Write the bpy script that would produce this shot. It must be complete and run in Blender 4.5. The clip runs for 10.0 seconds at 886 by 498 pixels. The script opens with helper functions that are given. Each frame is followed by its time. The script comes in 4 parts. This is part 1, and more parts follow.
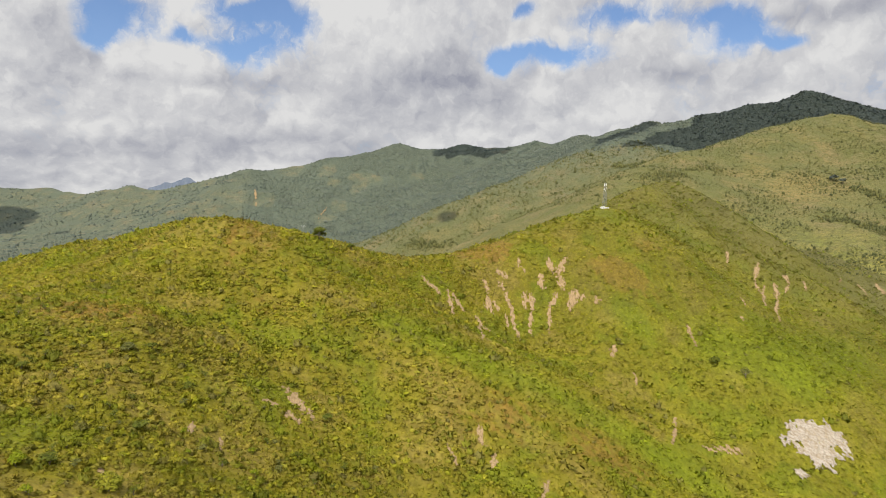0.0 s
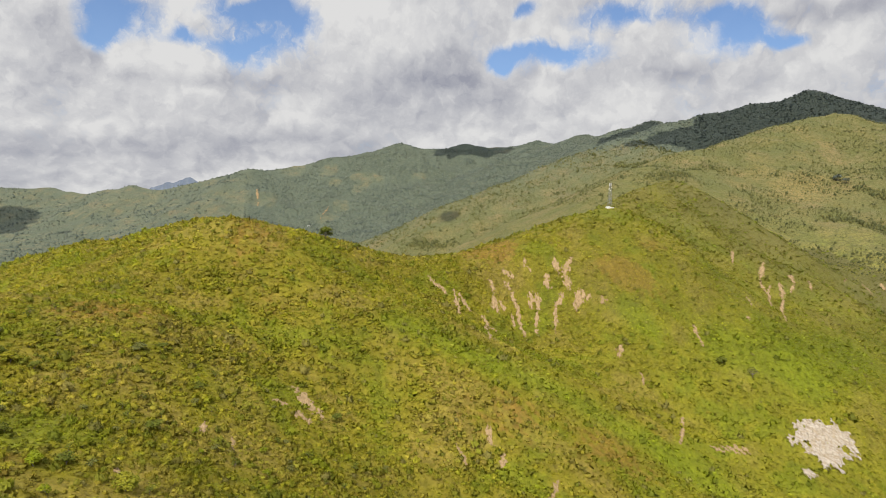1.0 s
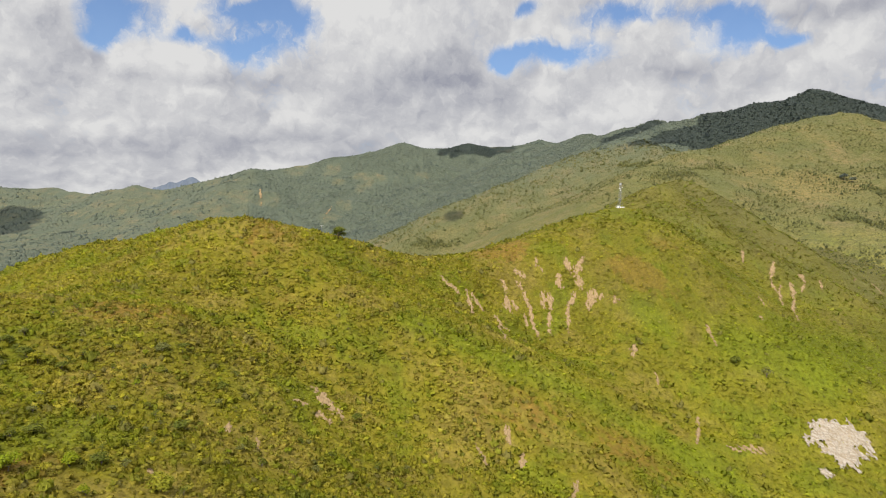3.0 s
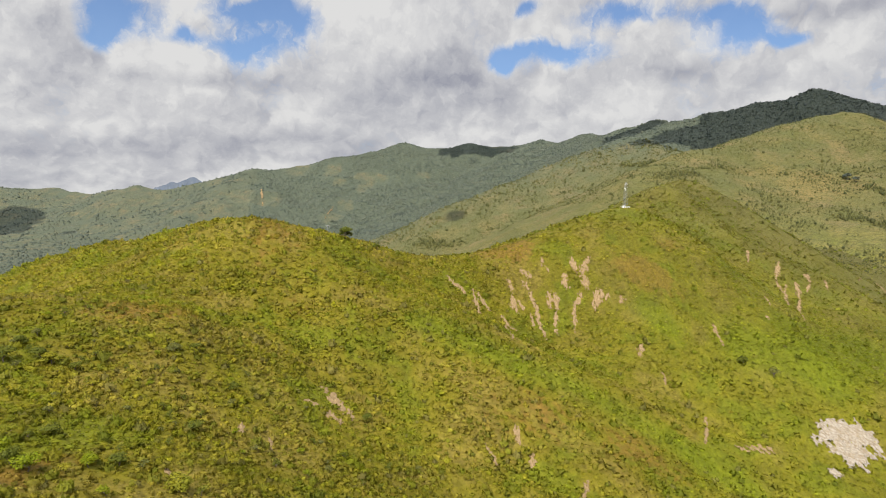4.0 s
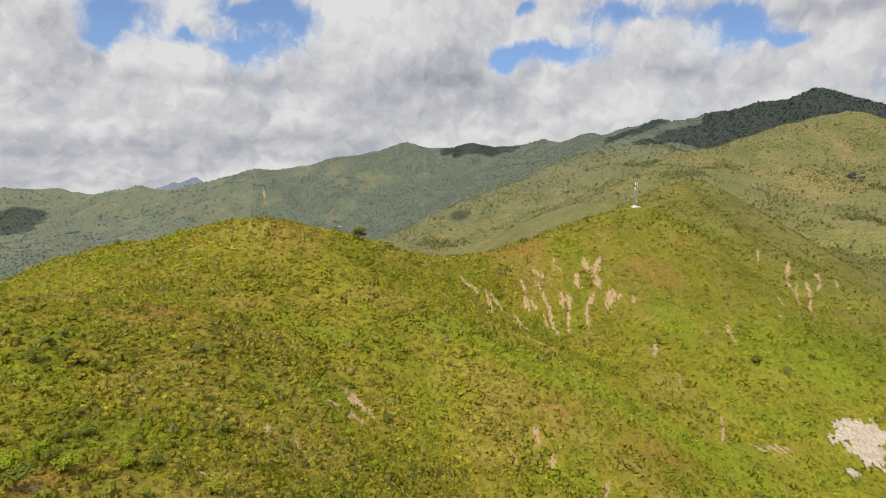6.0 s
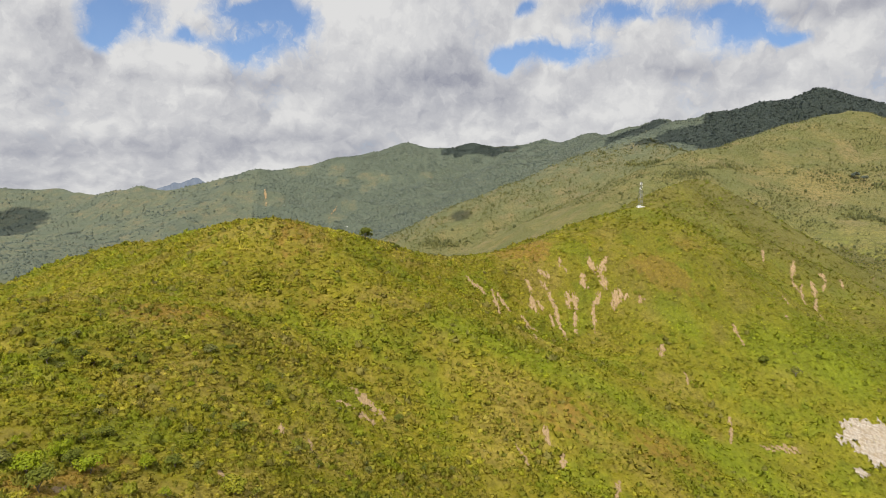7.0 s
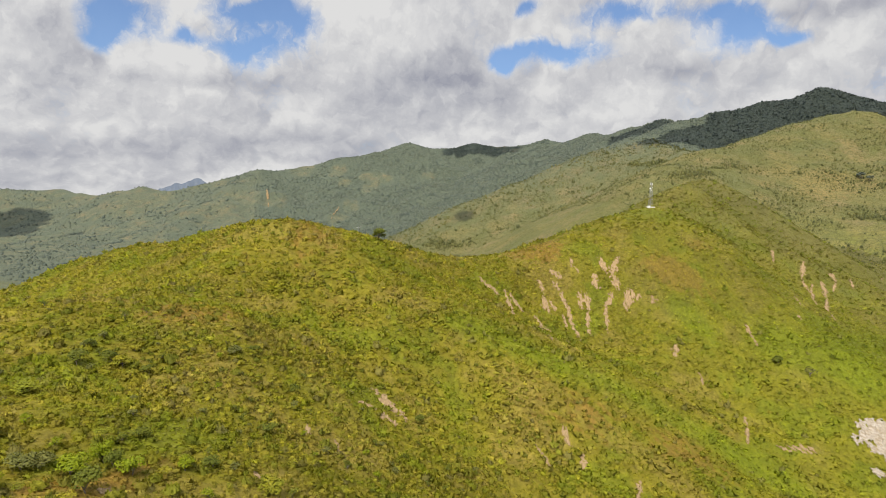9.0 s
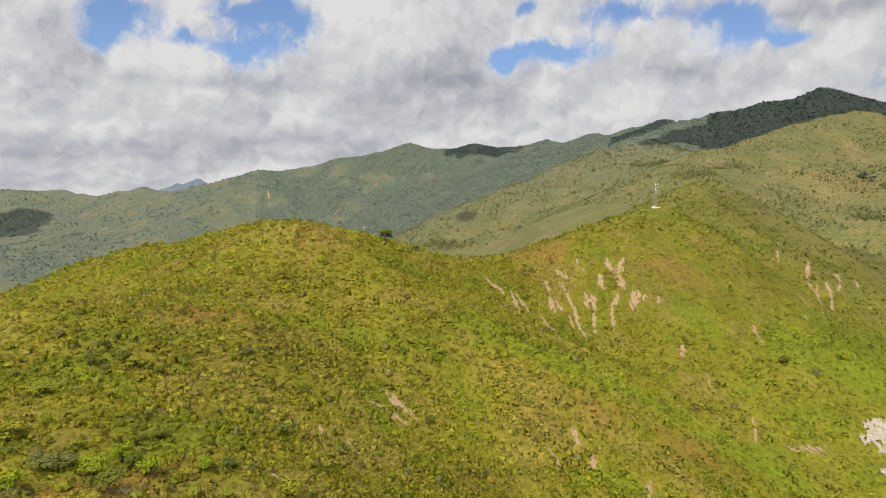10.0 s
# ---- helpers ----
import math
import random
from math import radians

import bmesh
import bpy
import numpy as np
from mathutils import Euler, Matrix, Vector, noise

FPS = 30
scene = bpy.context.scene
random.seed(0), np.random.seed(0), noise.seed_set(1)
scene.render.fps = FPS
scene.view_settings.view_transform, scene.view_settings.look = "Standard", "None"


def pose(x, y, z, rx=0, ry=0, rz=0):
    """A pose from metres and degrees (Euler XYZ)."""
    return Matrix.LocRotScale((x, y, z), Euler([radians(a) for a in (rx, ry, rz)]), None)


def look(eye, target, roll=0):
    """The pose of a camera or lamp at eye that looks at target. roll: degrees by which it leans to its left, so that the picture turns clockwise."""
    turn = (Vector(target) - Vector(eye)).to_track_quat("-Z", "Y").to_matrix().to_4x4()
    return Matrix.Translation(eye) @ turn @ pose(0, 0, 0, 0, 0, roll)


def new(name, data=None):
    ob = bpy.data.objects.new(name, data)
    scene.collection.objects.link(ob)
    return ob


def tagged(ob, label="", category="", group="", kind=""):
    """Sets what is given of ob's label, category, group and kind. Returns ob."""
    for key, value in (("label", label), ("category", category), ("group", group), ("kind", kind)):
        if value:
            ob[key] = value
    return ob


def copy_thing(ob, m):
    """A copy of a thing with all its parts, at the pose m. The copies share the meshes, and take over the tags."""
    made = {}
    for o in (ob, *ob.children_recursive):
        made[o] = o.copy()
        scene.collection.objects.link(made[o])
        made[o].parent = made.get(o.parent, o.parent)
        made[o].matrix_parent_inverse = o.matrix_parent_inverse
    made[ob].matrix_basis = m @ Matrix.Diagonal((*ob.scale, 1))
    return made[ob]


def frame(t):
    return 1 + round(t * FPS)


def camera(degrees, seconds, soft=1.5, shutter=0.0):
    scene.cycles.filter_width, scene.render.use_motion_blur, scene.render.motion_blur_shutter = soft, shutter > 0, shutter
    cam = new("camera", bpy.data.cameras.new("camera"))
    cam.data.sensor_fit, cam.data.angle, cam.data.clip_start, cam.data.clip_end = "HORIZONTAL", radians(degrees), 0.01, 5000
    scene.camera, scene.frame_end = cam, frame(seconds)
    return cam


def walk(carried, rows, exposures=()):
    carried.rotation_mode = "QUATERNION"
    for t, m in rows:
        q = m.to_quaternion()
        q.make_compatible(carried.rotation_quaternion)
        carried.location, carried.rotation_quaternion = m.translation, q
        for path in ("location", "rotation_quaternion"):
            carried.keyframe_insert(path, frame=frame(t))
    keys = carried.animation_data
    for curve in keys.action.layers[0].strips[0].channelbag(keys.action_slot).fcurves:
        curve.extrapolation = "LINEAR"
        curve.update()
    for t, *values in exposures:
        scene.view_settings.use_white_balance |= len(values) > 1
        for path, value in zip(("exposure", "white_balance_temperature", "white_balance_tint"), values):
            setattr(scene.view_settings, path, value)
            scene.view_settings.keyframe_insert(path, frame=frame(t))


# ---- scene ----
cam = camera(70.0, 10.0, soft=1.0)
PATH = [
    (0, (25.785, 0.349, 119.164), (30.45, 996.55, 32.22), 0.444),
    (1, (21.149, 0.296, 119.255), (24.27, 996.46, 31.82), 0.424),
    (2, (16.246, 0.262, 119.378), (18.16, 996.39, 31.50), 0.393),
    (3, (11.118, 0.233, 119.526), (12.10, 996.33, 31.25), 0.353),
    (4, (5.804, 0.197, 119.692), (6.11, 996.26, 31.10), 0.309),
    (5, (0.346, 0.143, 119.869), (0.17, 996.19, 31.04), 0.262),
    (6, (-5.217, 0.057, 120.052), (-5.71, 996.09, 31.08), 0.215),
    (7, (-10.844, -0.073, 120.234), (-11.55, 995.96, 31.24), 0.171),
    (8, (-16.494, -0.259, 120.407), (-17.35, 995.78, 31.52), 0.132),
    (9, (-22.127, -0.513, 120.566), (-23.11, 995.55, 31.94), 0.102),
    (10, (-27.702, -0.848, 120.703), (-28.84, 995.25, 32.49), 0.083),
]
walk(cam, [(t, look(eye, target, roll)) for t, eye, target, roll in PATH])

# ---- world, sun, light ----
SUN_ELEVATION, SUN_AZIMUTH = radians(56), radians(195)      # azimuth clockwise from +y
SUN_WAY = Vector((math.sin(SUN_AZIMUTH) * math.cos(SUN_ELEVATION), math.cos(SUN_AZIMUTH) * math.cos(SUN_ELEVATION), math.sin(SUN_ELEVATION)))


class Nodes:
    """A small writer of node trees: N(kind, inputs by name or number, settings) gives the node."""

    def __init__(self, tree):
        self.tree = tree
        tree.nodes.clear()

    def __call__(self, kind, ins=None, **settings):
        n = self.tree.nodes.new(kind)
        for k, v in settings.items():
            setattr(n, k, v)
        for k, v in (ins or {}).items():
            if isinstance(v, bpy.types.NodeSocket):
                self.tree.links.new(v, n.inputs[k])
            elif isinstance(v, bpy.types.Node):
                self.tree.links.new(v.outputs[0], n.inputs[k])
            else:
                n.inputs[k].default_value = v
        return n

    def math(self, op, a, b=0.0, c=0.0, clamp=False):
        return self("ShaderNodeMath", {0: a, 1: b, 2: c}, operation=op, use_clamp=clamp).outputs[0]

    def vec(self, op, a, b=(0, 0, 0)):
        n = self("ShaderNodeVectorMath", {0: a, 1: b}, operation=op)
        return n.outputs[1] if op in ("LENGTH", "DOT_PRODUCT", "DISTANCE") else n.outputs[0]

    def mix(self, f, a, b, blend="MIX"):
        n = self("ShaderNodeMix", {}, data_type="RGBA", blend_type=blend)
        for k, v in ((0, f), (6, a), (7, b)):
            if isinstance(v, bpy.types.NodeSocket):
                self.tree.links.new(v, n.inputs[k])
            else:
                n.inputs[k].default_value = (*v, 1) if isinstance(v, tuple) and len(v) == 3 else v
        return n.outputs[2]

    def ramp(self, f, lo, hi, a=0.0, b=1.0, smooth=True):
        return self("ShaderNodeMapRange", {0: f, 1: lo, 2: hi, 3: a, 4: b}, interpolation_type="SMOOTHSTEP" if smooth else "LINEAR").outputs[0]

    def noise(self, where, scale, detail=4.0, rough=0.55, distortion=0.0):
        return self("ShaderNodeTexNoise", {"Vector": where, "Scale": scale, "Detail": detail, "Roughness": rough, "Distortion": distortion}).outputs[0]


def make_world():
    w = bpy.data.worlds.new("sky")
    scene.world = w
    w.use_nodes = True
    N = Nodes(w.node_tree)
    sky = N("ShaderNodeTexSky", sky_type="NISHITA", sun_disc=False, sun_elevation=SUN_ELEVATION, sun_rotation=SUN_AZIMUTH, altitude=900, dust_density=2.0)
    way = N("ShaderNodeTexCoord").outputs["Generated"]
    sep = N("ShaderNodeSeparateXYZ", {0: way})
    x, y, z = sep.outputs
    # azimuth (degrees, 0 ahead along +y) and elevation (degrees)
    az = N.math("MULTIPLY", N.math("ARCTAN2", x, y), 57.3)
    el = N.math("MULTIPLY", N.math("ARCSINE", z), 57.3)
    up = N.math("MAXIMUM", el, 0.0)
    # cloud chart: rows of cloud crowd together towards the horizon
    chart_y = N.math("MULTIPLY", N.math("LOGARITHM", N.math("ADD", N.math("DIVIDE", up, 14.0), 1.0), 2.71828), 23.0)
    p = N("ShaderNodeCombineXYZ", {0: az, 1: chart_y, 2: 3.7}).outputs[0]
    warp = N("ShaderNodeTexNoise", {"Vector": p, "Scale": 0.30, "Detail": 1.5, "Roughness": 0.5})
    drift = N.vec("SUBTRACT", warp.outputs["Color"], (0.5, 0.5, 0.5))
    q = N.vec("ADD", p, N.vec("MULTIPLY", drift, (1.6, 1.4, 0)))
    # place in the sky, blurred by the drift of the cloud
    place = N.vec("ADD", N("ShaderNodeCombineXYZ", {0: az, 1: el}).outputs[0], N.vec("MULTIPLY", drift, (5.0, 3.6, 0)))

    def billow(v, octaves, heaps=()):
        """Rounded heaps upon heaps, with soft creases between them."""
        total = 0.0
        for scale, weight in octaves:
            n = N.math("SUBTRACT", N.noise(v, scale, 0.6, 0.4), 0.5)
            total = N.math("ADD", total, N.math("MULTIPLY", N.math("SQRT", N.math("MULTIPLY_ADD", n, n, 0.004)), 2.4 * weight))
        for scale, weight in heaps:
            cells = N("ShaderNodeTexVoronoi", {"Vector": v, "Scale": scale, "Smoothness": 0.35}, feature="SMOOTH_F1").outputs[0]
            total = N.math("SUBTRACT", total, N.math("MULTIPLY", cells, weight))
        return total

    def spots(rows):
        total = 0.0
        for a, e, wa, we, weight in rows:
            d = N.vec("MULTIPLY", N.vec("SUBTRACT", place, (a, e, 0)), (1 / wa, 1 / we, 0))
            total = N.math("MULTIPLY_ADD", N.math("POWER", 0.42, N.vec("DOT_PRODUCT", d, d)), weight, total)
        return total

    ragged = N("ShaderNodeTexNoise", {"Vector": p, "Scale": 0.9, "Detail": 4.0, "Roughness": 0.6}).outputs["Color"]
    q = N.vec("ADD", q, N.vec("MULTIPLY", N.vec("SUBTRACT", ragged, (0.5, 0.5, 0.5)), (2.2, 1.8, 0)))
    broad = ((0.16, 0.6), (0.85, 0.2)), ((0.26, 0.75), (0.62, 0.38))
    heap, heap_lit = billow(q, *broad), billow(N.vec("ADD", q, (-0.5, 0.9, 0)), *broad)
    rim = billow(q, ((0.9, 0.8), (2.2, 0.45), (5.0, 0.2)))
    soft = N.noise(p, 0.13, 7, 0.5)
    relief = N.math("ADD", N.math("MULTIPLY", N.math("SUBTRACT", heap, heap_lit), 0.75), N.math("MULTIPLY", N.math("SUBTRACT", soft, 0.5), 1.0))
    relief = N.math("ADD", relief, N.math("MULTIPLY", N.math("SUBTRACT", rim, 0.4), 0.34))
    # closed cloud low over the mountains, broken cloud overhead
    cover = N.math("SUBTRACT", N.ramp(el, 17, 32, 0.62, 0.25), spots(BLUE_GAPS))
    cover = N.math("ADD", cover, N.math("MULTIPLY", N.math("ADD", heap, 0.3), 0.45))
    cover = N.math("ADD", cover, N.math("MULTIPLY", N.math("SUBTRACT", rim, 0.4), 0.40))
    cover = N.math("ADD", cover, N.math("MULTIPLY", N.math("SUBTRACT", soft, 0.5), 1.1))
    mask = N.ramp(cover, -0.22, 0.46, 0.05, 1.0)
    tone = N.math("ADD", N.math("ADD", 0.68, spots(CLOUD_TONES)), relief)
    # the thin rims of a cloud let the light through
    tone = N.math("ADD", tone, N.ramp(cover, 0.1, 0.5, 0.12, 0.0), clamp=True)
    grey, white = (0.235, 0.243, 0.287), (0.535, 0.533, 0.530)
    blue = N.vec("MULTIPLY", sky.outputs[0], (SKY_STRENGTH * 0.84, SKY_STRENGTH * 0.98, SKY_STRENGTH * 1.18))
    colour = N.mix(mask, blue, N.mix(tone, grey, white))
    # the sky above the view is brightened to lift the fill light in shade
    back = N("ShaderNodeBackground", {0: colour, 1: N.ramp(el, 18.0, 45.0, 1.0, 3.3)})
    N("ShaderNodeOutputWorld", {0: back})


SKY_STRENGTH = 0.085
# azimuth, elevation, half width, half height (degrees), weight
BLUE_GAPS = [(-27.1, 13.3, 3.0, 1.6, 1.00), (-28.9, 11.6, 1.5, 1.0, 0.60), (-17.2, 12.0, 3.2, 1.4, 0.85), (-21.1, 12.6, 1.3, 0.6, 0.70), (-16.2, 15.1, 4.1, 1.1, 0.90), (-13.2, 14.2, 1.9, 2.2, 0.50), (7.2, 15.9, 1.5, 0.6, 0.80), (9.7, 11.8, 4.1, 1.1, 0.95), (6.0, 11.8, 1.1, 1.2, 0.60), (15.8, 15.0, 3.7, 1.0, 0.70), (25.4, 13.0, 2.8, 1.7, 0.85), (28.0, 11.7, 1.2, 0.7, 0.70), (23.5, 14.5, 1.7, 0.6, 0.60)]
CLOUD_TONES = [(0.8, 9.9, 5.5, 2.4, -0.55), (-4.2, 7.5, 8.0, 1.5, -0.25), (-32.2, 12.6, 2.5, 1.6, -0.35), (-29.2, 10.2, 1.3, 0.9, -0.40), (-32.6, 3.2, 4.7, 1.2, -0.35), (-24.8, 3.9, 5.8, 0.8, -0.30), (-16.5, 3.7, 5.1, 1.4, -0.25), (-9.2, 3.8, 4.9, 0.9, -0.30), (19.8, 10.0, 2.7, 0.7, -0.40), (29.6, 13.9, 4.9, 0.7, -0.45), (-19.9, 9.4, 4.9, 0.7, -0.25), (3.3, 7.0, 3.5, 1.5, -0.20), (-30.1, 0.9, 7.6, 0.4, -0.30), (-17.7, 9.0, 3.2, 0.9, -0.20), (-7.1, 14.5, 4.9, 2.3, 0.30), (-21.5, 14.3, 2.4, 1.5, 0.30), (-22.9, 10.7, 4.7, 1.0, 0.35), (-34.1, 5.6, 1.4, 1.1, 0.45), (-28.2, 4.9, 1.6, 0.7, 0.35), (-11.9, 6.7, 2.4, 1.3, 0.35), (-20.0, 8.1, 1.8, 0.5, 0.30), (21.2, 12.6, 2.6, 1.9, 0.30), (32.3, 10.4, 2.5, 2.0, 0.25), (11.1, 14.1, 4.3, 1.0, 0.25), (15.5, 7.3, 11.6, 1.9, 0.15), (0.8, 13.7, 4.0, 1.8, 0.10), (-14.1, 2.0, 3.8, 0.4, 0.20), (4.8, 4.8, 3.0, 0.4, 0.20)]
make_world()

sun = new("sun", bpy.data.lights.new("sun", "SUN"))
sun.data.energy, sun.data.angle, sun.data.color = 4.7, radians(0.6), (1.0, 0.93, 0.815)
sun.matrix_world = look(SUN_WAY * 3000, (0, 0, 0))
scene.view_settings.exposure = 0.45

# ---- terrain plan ----
RIDGES = []


def ridge(name, nodes, slope_left, slope_right, roundness):
    """A crest line of (x, y, height) with the fall of the ground to its two sides."""
    for a, b in zip(nodes, nodes[1:]):
        RIDGES.append((*a, *b, slope_left, slope_right, roundness))


ridge('west_spur', [(-150, 120, 54), (-190, 225, 50), (-205, 300, 64), (-180, 400, 61), (-155, 505, 102)], 0.50, 0.46, 40)
ridge('hill_crest', [(-420, 640, 27), (-409, 580, 24), (-344, 560, 52), (-286, 548, 68), (-218, 525, 75), (-155, 505, 74), (-114, 522, 82), (-77, 540, 81), (-42, 560, 69)], 0.50, 0.64, 25)
ridge('tower_crest', [(-42, 560, 69), (4, 590, 61), (36, 610, 61), (97, 650, 71), (164, 690, 86), (210, 713, 98), (306, 850, 91), (356, 930, 140)], 0.50, 0.64, 25)
ridge('tower_rib', [(306, 850, 133), (355, 770, 65), (426, 745, 26), (496, 700, -24), (640, 640, -86)], 0.58, 0.64, 25)
ridge('low_rib', [(-130, 330, 55), (-58, 348, 3), (-5, 335, -11), (60, 345, -39), (145, 345, -63), (200, 330, -71)], 0.47, 0.49, 30)
ridge('mountain', [(384, 1250, 146), (490, 1400, 170), (624, 1550, 209), (808, 1650, 244), (921, 1700, 273), (1010, 1700, 285), (1049, 1680, 241), (1082, 1650, 222), (1300, 1600, 315), (1700, 1500, 380)], 0.52, 0.47, 60)
ridge('mountain_rib', [(1049, 1680, 322), (922, 1442, 148), (760, 1150, 66), (640, 900, 12)], 0.44, 0.41, 60)
ridge('slope', [(746, 2600, 333), (586, 2500, 260), (464, 2430, 195), (241, 2350, 127), (32, 2300, 37), (-132, 2300, -74), (-274, 2280, -98), (-500, 2250, -159)], 0.52, 0.53, 50)
ridge('slope_rib', [(746, 2600, 312), (889, 2283, 251), (700, 1900, 167)], 0.40, 0.43, 50)
ridge('range_east', [(3600, 2600, 520), (2600, 2600, 496), (1890, 2750, 462), (1805, 2800, 494), (1711, 2850, 539), (1664, 2900, 564), (1565, 2900, 489), (1437, 2950, 504), (1253, 3000, 450), (1114, 3050, 428), (1104, 3300, 469), (1002, 3500, 453), (900, 4000, 460)], 0.53, 0.47, 30)
ridge('range_middle', [(900, 4000, 460), (696, 4500, 437), (427, 4600, 407), (204, 4600, 442), (-60, 4600, 385), (-284, 4600, 425), (-497, 4500, 361), (-712, 4350, 306), (-959, 4250, 261), (-1187, 4000, 213)], 0.53, 0.47, 30)
ridge('range_west', [(-1187, 4000, 213), (-1349, 3950, 167), (-1541, 3900, 116), (-1693, 3850, 75), (-1841, 3840, 129), (-2028, 3900, 85), (-2496, 4100, 102), (-2620, 3960, 90), (-2760, 3950, 98), (-3400, 3950, 112), (-4800, 3900, 200)], 0.53, 0.47, 30)
ridge('spur_a', [(-1187, 4000, 212), (-1266, 3700, 122), (-1338, 3300, -35), (-1340, 2800, -119)], 0.32, 0.41, 40)
ridge('spur_b', [(-712, 4350, 307), (-674, 3800, 103), (-641, 3200, -56)], 0.40, 0.41, 40)
ridge('spur_c', [(-284, 4600, 422), (-154, 3900, 136), (-184, 3200, -41), (-227, 2700, -91)], 0.40, 0.42, 40)
ridge('spur_d', [(696, 4500, 450), (398, 3900, 276), (134, 3300, 97)], 0.40, 0.41, 40)
ridge('spur_e', [(1253, 3000, 463), (984, 2750, 302), (775, 2620, 306)], 0.42, 0.45, 40)
# knolls and hollows on the slopes: x, y, rise, radius
KNOLLS = [
    (0, 595, -4.5, 38), (62, 628, -3, 34), (100, 545, -26.8, 50), (170, 490, 6.4, 50), (200, 430, -10.0, 50), (262, 390, 13.0, 50), (120, 387, 4.8, 40), (50, 400, 2.9, 45), (-30, 400, -3.0, 45), (-60, 265, -5.1, 45), (-90, 200, 6.9, 45), (-110, 430, -14.7, 50), (150, 570, -3.2, 45), (240, 530, -10.2, 50), (380, 670, -11.9, 50), (320, 500, 12.0, 50), (30, 310, -13.7, 45), (145, 350, 0.4, 40), (200, 590, 3.2, 45), (-120, 300, -2.6, 45), (20, 540, -11.8, 40), (-40, 510, -16.3, 40), (-40, 340, -10.2, 40)]

VALLEY = -125.0

_table = np.random.RandomState(7).permutation(4096)


def lattice(ix, iy, salt):
    return _table[(_table[(ix + 131 * salt) & 4095] + iy) & 4095]


def perlin(x, y, salt=0):
    """Gradient noise, about -0.7 to 0.7."""
    x, y = np.asarray(x, float), np.asarray(y, float)
    ix, iy = np.floor(x).astype(int), np.floor(y).astype(int)
    fx, fy = x - ix, y - iy
    u, v = fx * fx * fx * (fx * (fx * 6 - 15) + 10), fy * fy * fy * (fy * (fy * 6 - 15) + 10)

    def corner(a, b):
        ang = lattice(ix + a, iy + b, salt) * (2 * math.pi / 4096)
        return np.cos(ang) * (fx - a) + np.sin(ang) * (fy - b)

    lo = corner(0, 0) * (1 - u) + corner(1, 0) * u
    hi = corner(0, 1) * (1 - u) + corner(1, 1) * u
    return lo * (1 - v) + hi * v


def fbm(x, y, octaves=4, salt=0, ridged=False):
    total, amp = 0.0, 1.0
    for o in range(octaves):
        n = perlin(x * 2**o, y * 2**o, salt + o)
        total = total + amp * ((0.35 - np.abs(n)) if ridged else n)
        amp *= 0.5
    return total


def smooth(v, lo, hi):
    t = np.clip((v - lo) / (hi - lo), 0, 1)
    return t * t * (3 - 2 * t)


def ground_height(x, y):
    """Height of the ground at plan points (arrays)."""
    x, y = np.asarray(x, float), np.asarray(y, float)
    reach = np.hypot(x, y)
    soft = 5 + 0.008 * reach
    top, from_crest = np.full(x.shape, VALLEY), np.full(x.shape, 9e9)
    total = np.ones(x.shape)
    for ax, ay, az, bx, by, bz, kl, kr, r in RIDGES:
        dx, dy = bx - ax, by - ay
        length2 = dx * dx + dy * dy
        s = np.clip(((x - ax) * dx + (y - ay) * dy) / length2, 0, 1)
        px, py = x - ax - s * dx, y - ay - s * dy
        away2 = px * px + py * py
        if (kl, kr) == (0.53, 0.47):        # the crest of the far range
            from_crest = np.minimum(from_crest, away2)
        side = (dx * py - dy * px) / math.sqrt(length2) / (np.sqrt(away2) + 20)
        k = kr + (kl - kr) * (0.5 + 0.5 * np.clip(side, -1, 1))
        h = az + s * (bz - az) - k * (np.sqrt(away2 + r * r) - r)
        more = h > top
        total = np.where(more, total * np.exp(np.clip((top - h) / soft, -60, 0)) + 1, total + np.exp(np.clip((h - top) / soft, -60, 0)))
        top = np.maximum(top, h)
    h = top + soft * np.log(total)
    for kx, ky, rise, r in KNOLLS:
        h = h + rise * np.exp(-((x - kx) ** 2 + (y - ky) ** 2) / (2 * r * r))
    far = smooth(reach, 900, 2200)
    h = h - 2.6 * (1 - far) + (1 - far) * (1.6 * fbm(x / 38, y / 38, 3, 11) + 0.9 * fbm(x / 14, y / 14, 2, 21, True))
    middle = smooth(reach, 880, 1150) * (1 - smooth(reach, 1900, 2500))
    h = h + middle * (15 * fbm(x / 150, y / 150, 4, 41, True) - 3)
    h = h + far * (26 * fbm(x / 420, y / 420, 4, 31, True) - 6)
    h = h + far * smooth(np.sqrt(from_crest), 60, 420) * smooth(y, 2500, 3000) * (42 * fbm((x + 0.3 * y) / 210, (y - 0.3 * x) / 420, 3, 35, True) - 8)      # gullies down its flanks
    return h


def mesh_from(name, verts, quads, smooth_shade=True, normals=None):
    """A mesh from numpy arrays: verts (n, 3), quads (m, 3 or 4), and the rounded normals of a crown if given."""
    me = bpy.data.meshes.new(name)
    n, k = quads.shape
    me.vertices.add(len(verts))
    me.vertices.foreach_set("co", np.ascontiguousarray(verts, dtype=np.float32).ravel())
    me.loops.add(n * k)
    me.loops.foreach_set("vertex_index", np.ascontiguousarray(quads, dtype=np.int32).ravel())
    me.polygons.add(n)
    me.polygons.foreach_set("loop_start", np.arange(0, n * k, k, dtype=np.int32))
    me.polygons.foreach_set("use_smooth", np.full(n, smooth_shade))
    me.update(calc_edges=True)
    if normals is not None:
        me.normals_split_custom_set_from_vertices(normals / np.linalg.norm(normals, axis=1)[:, None])
    return me


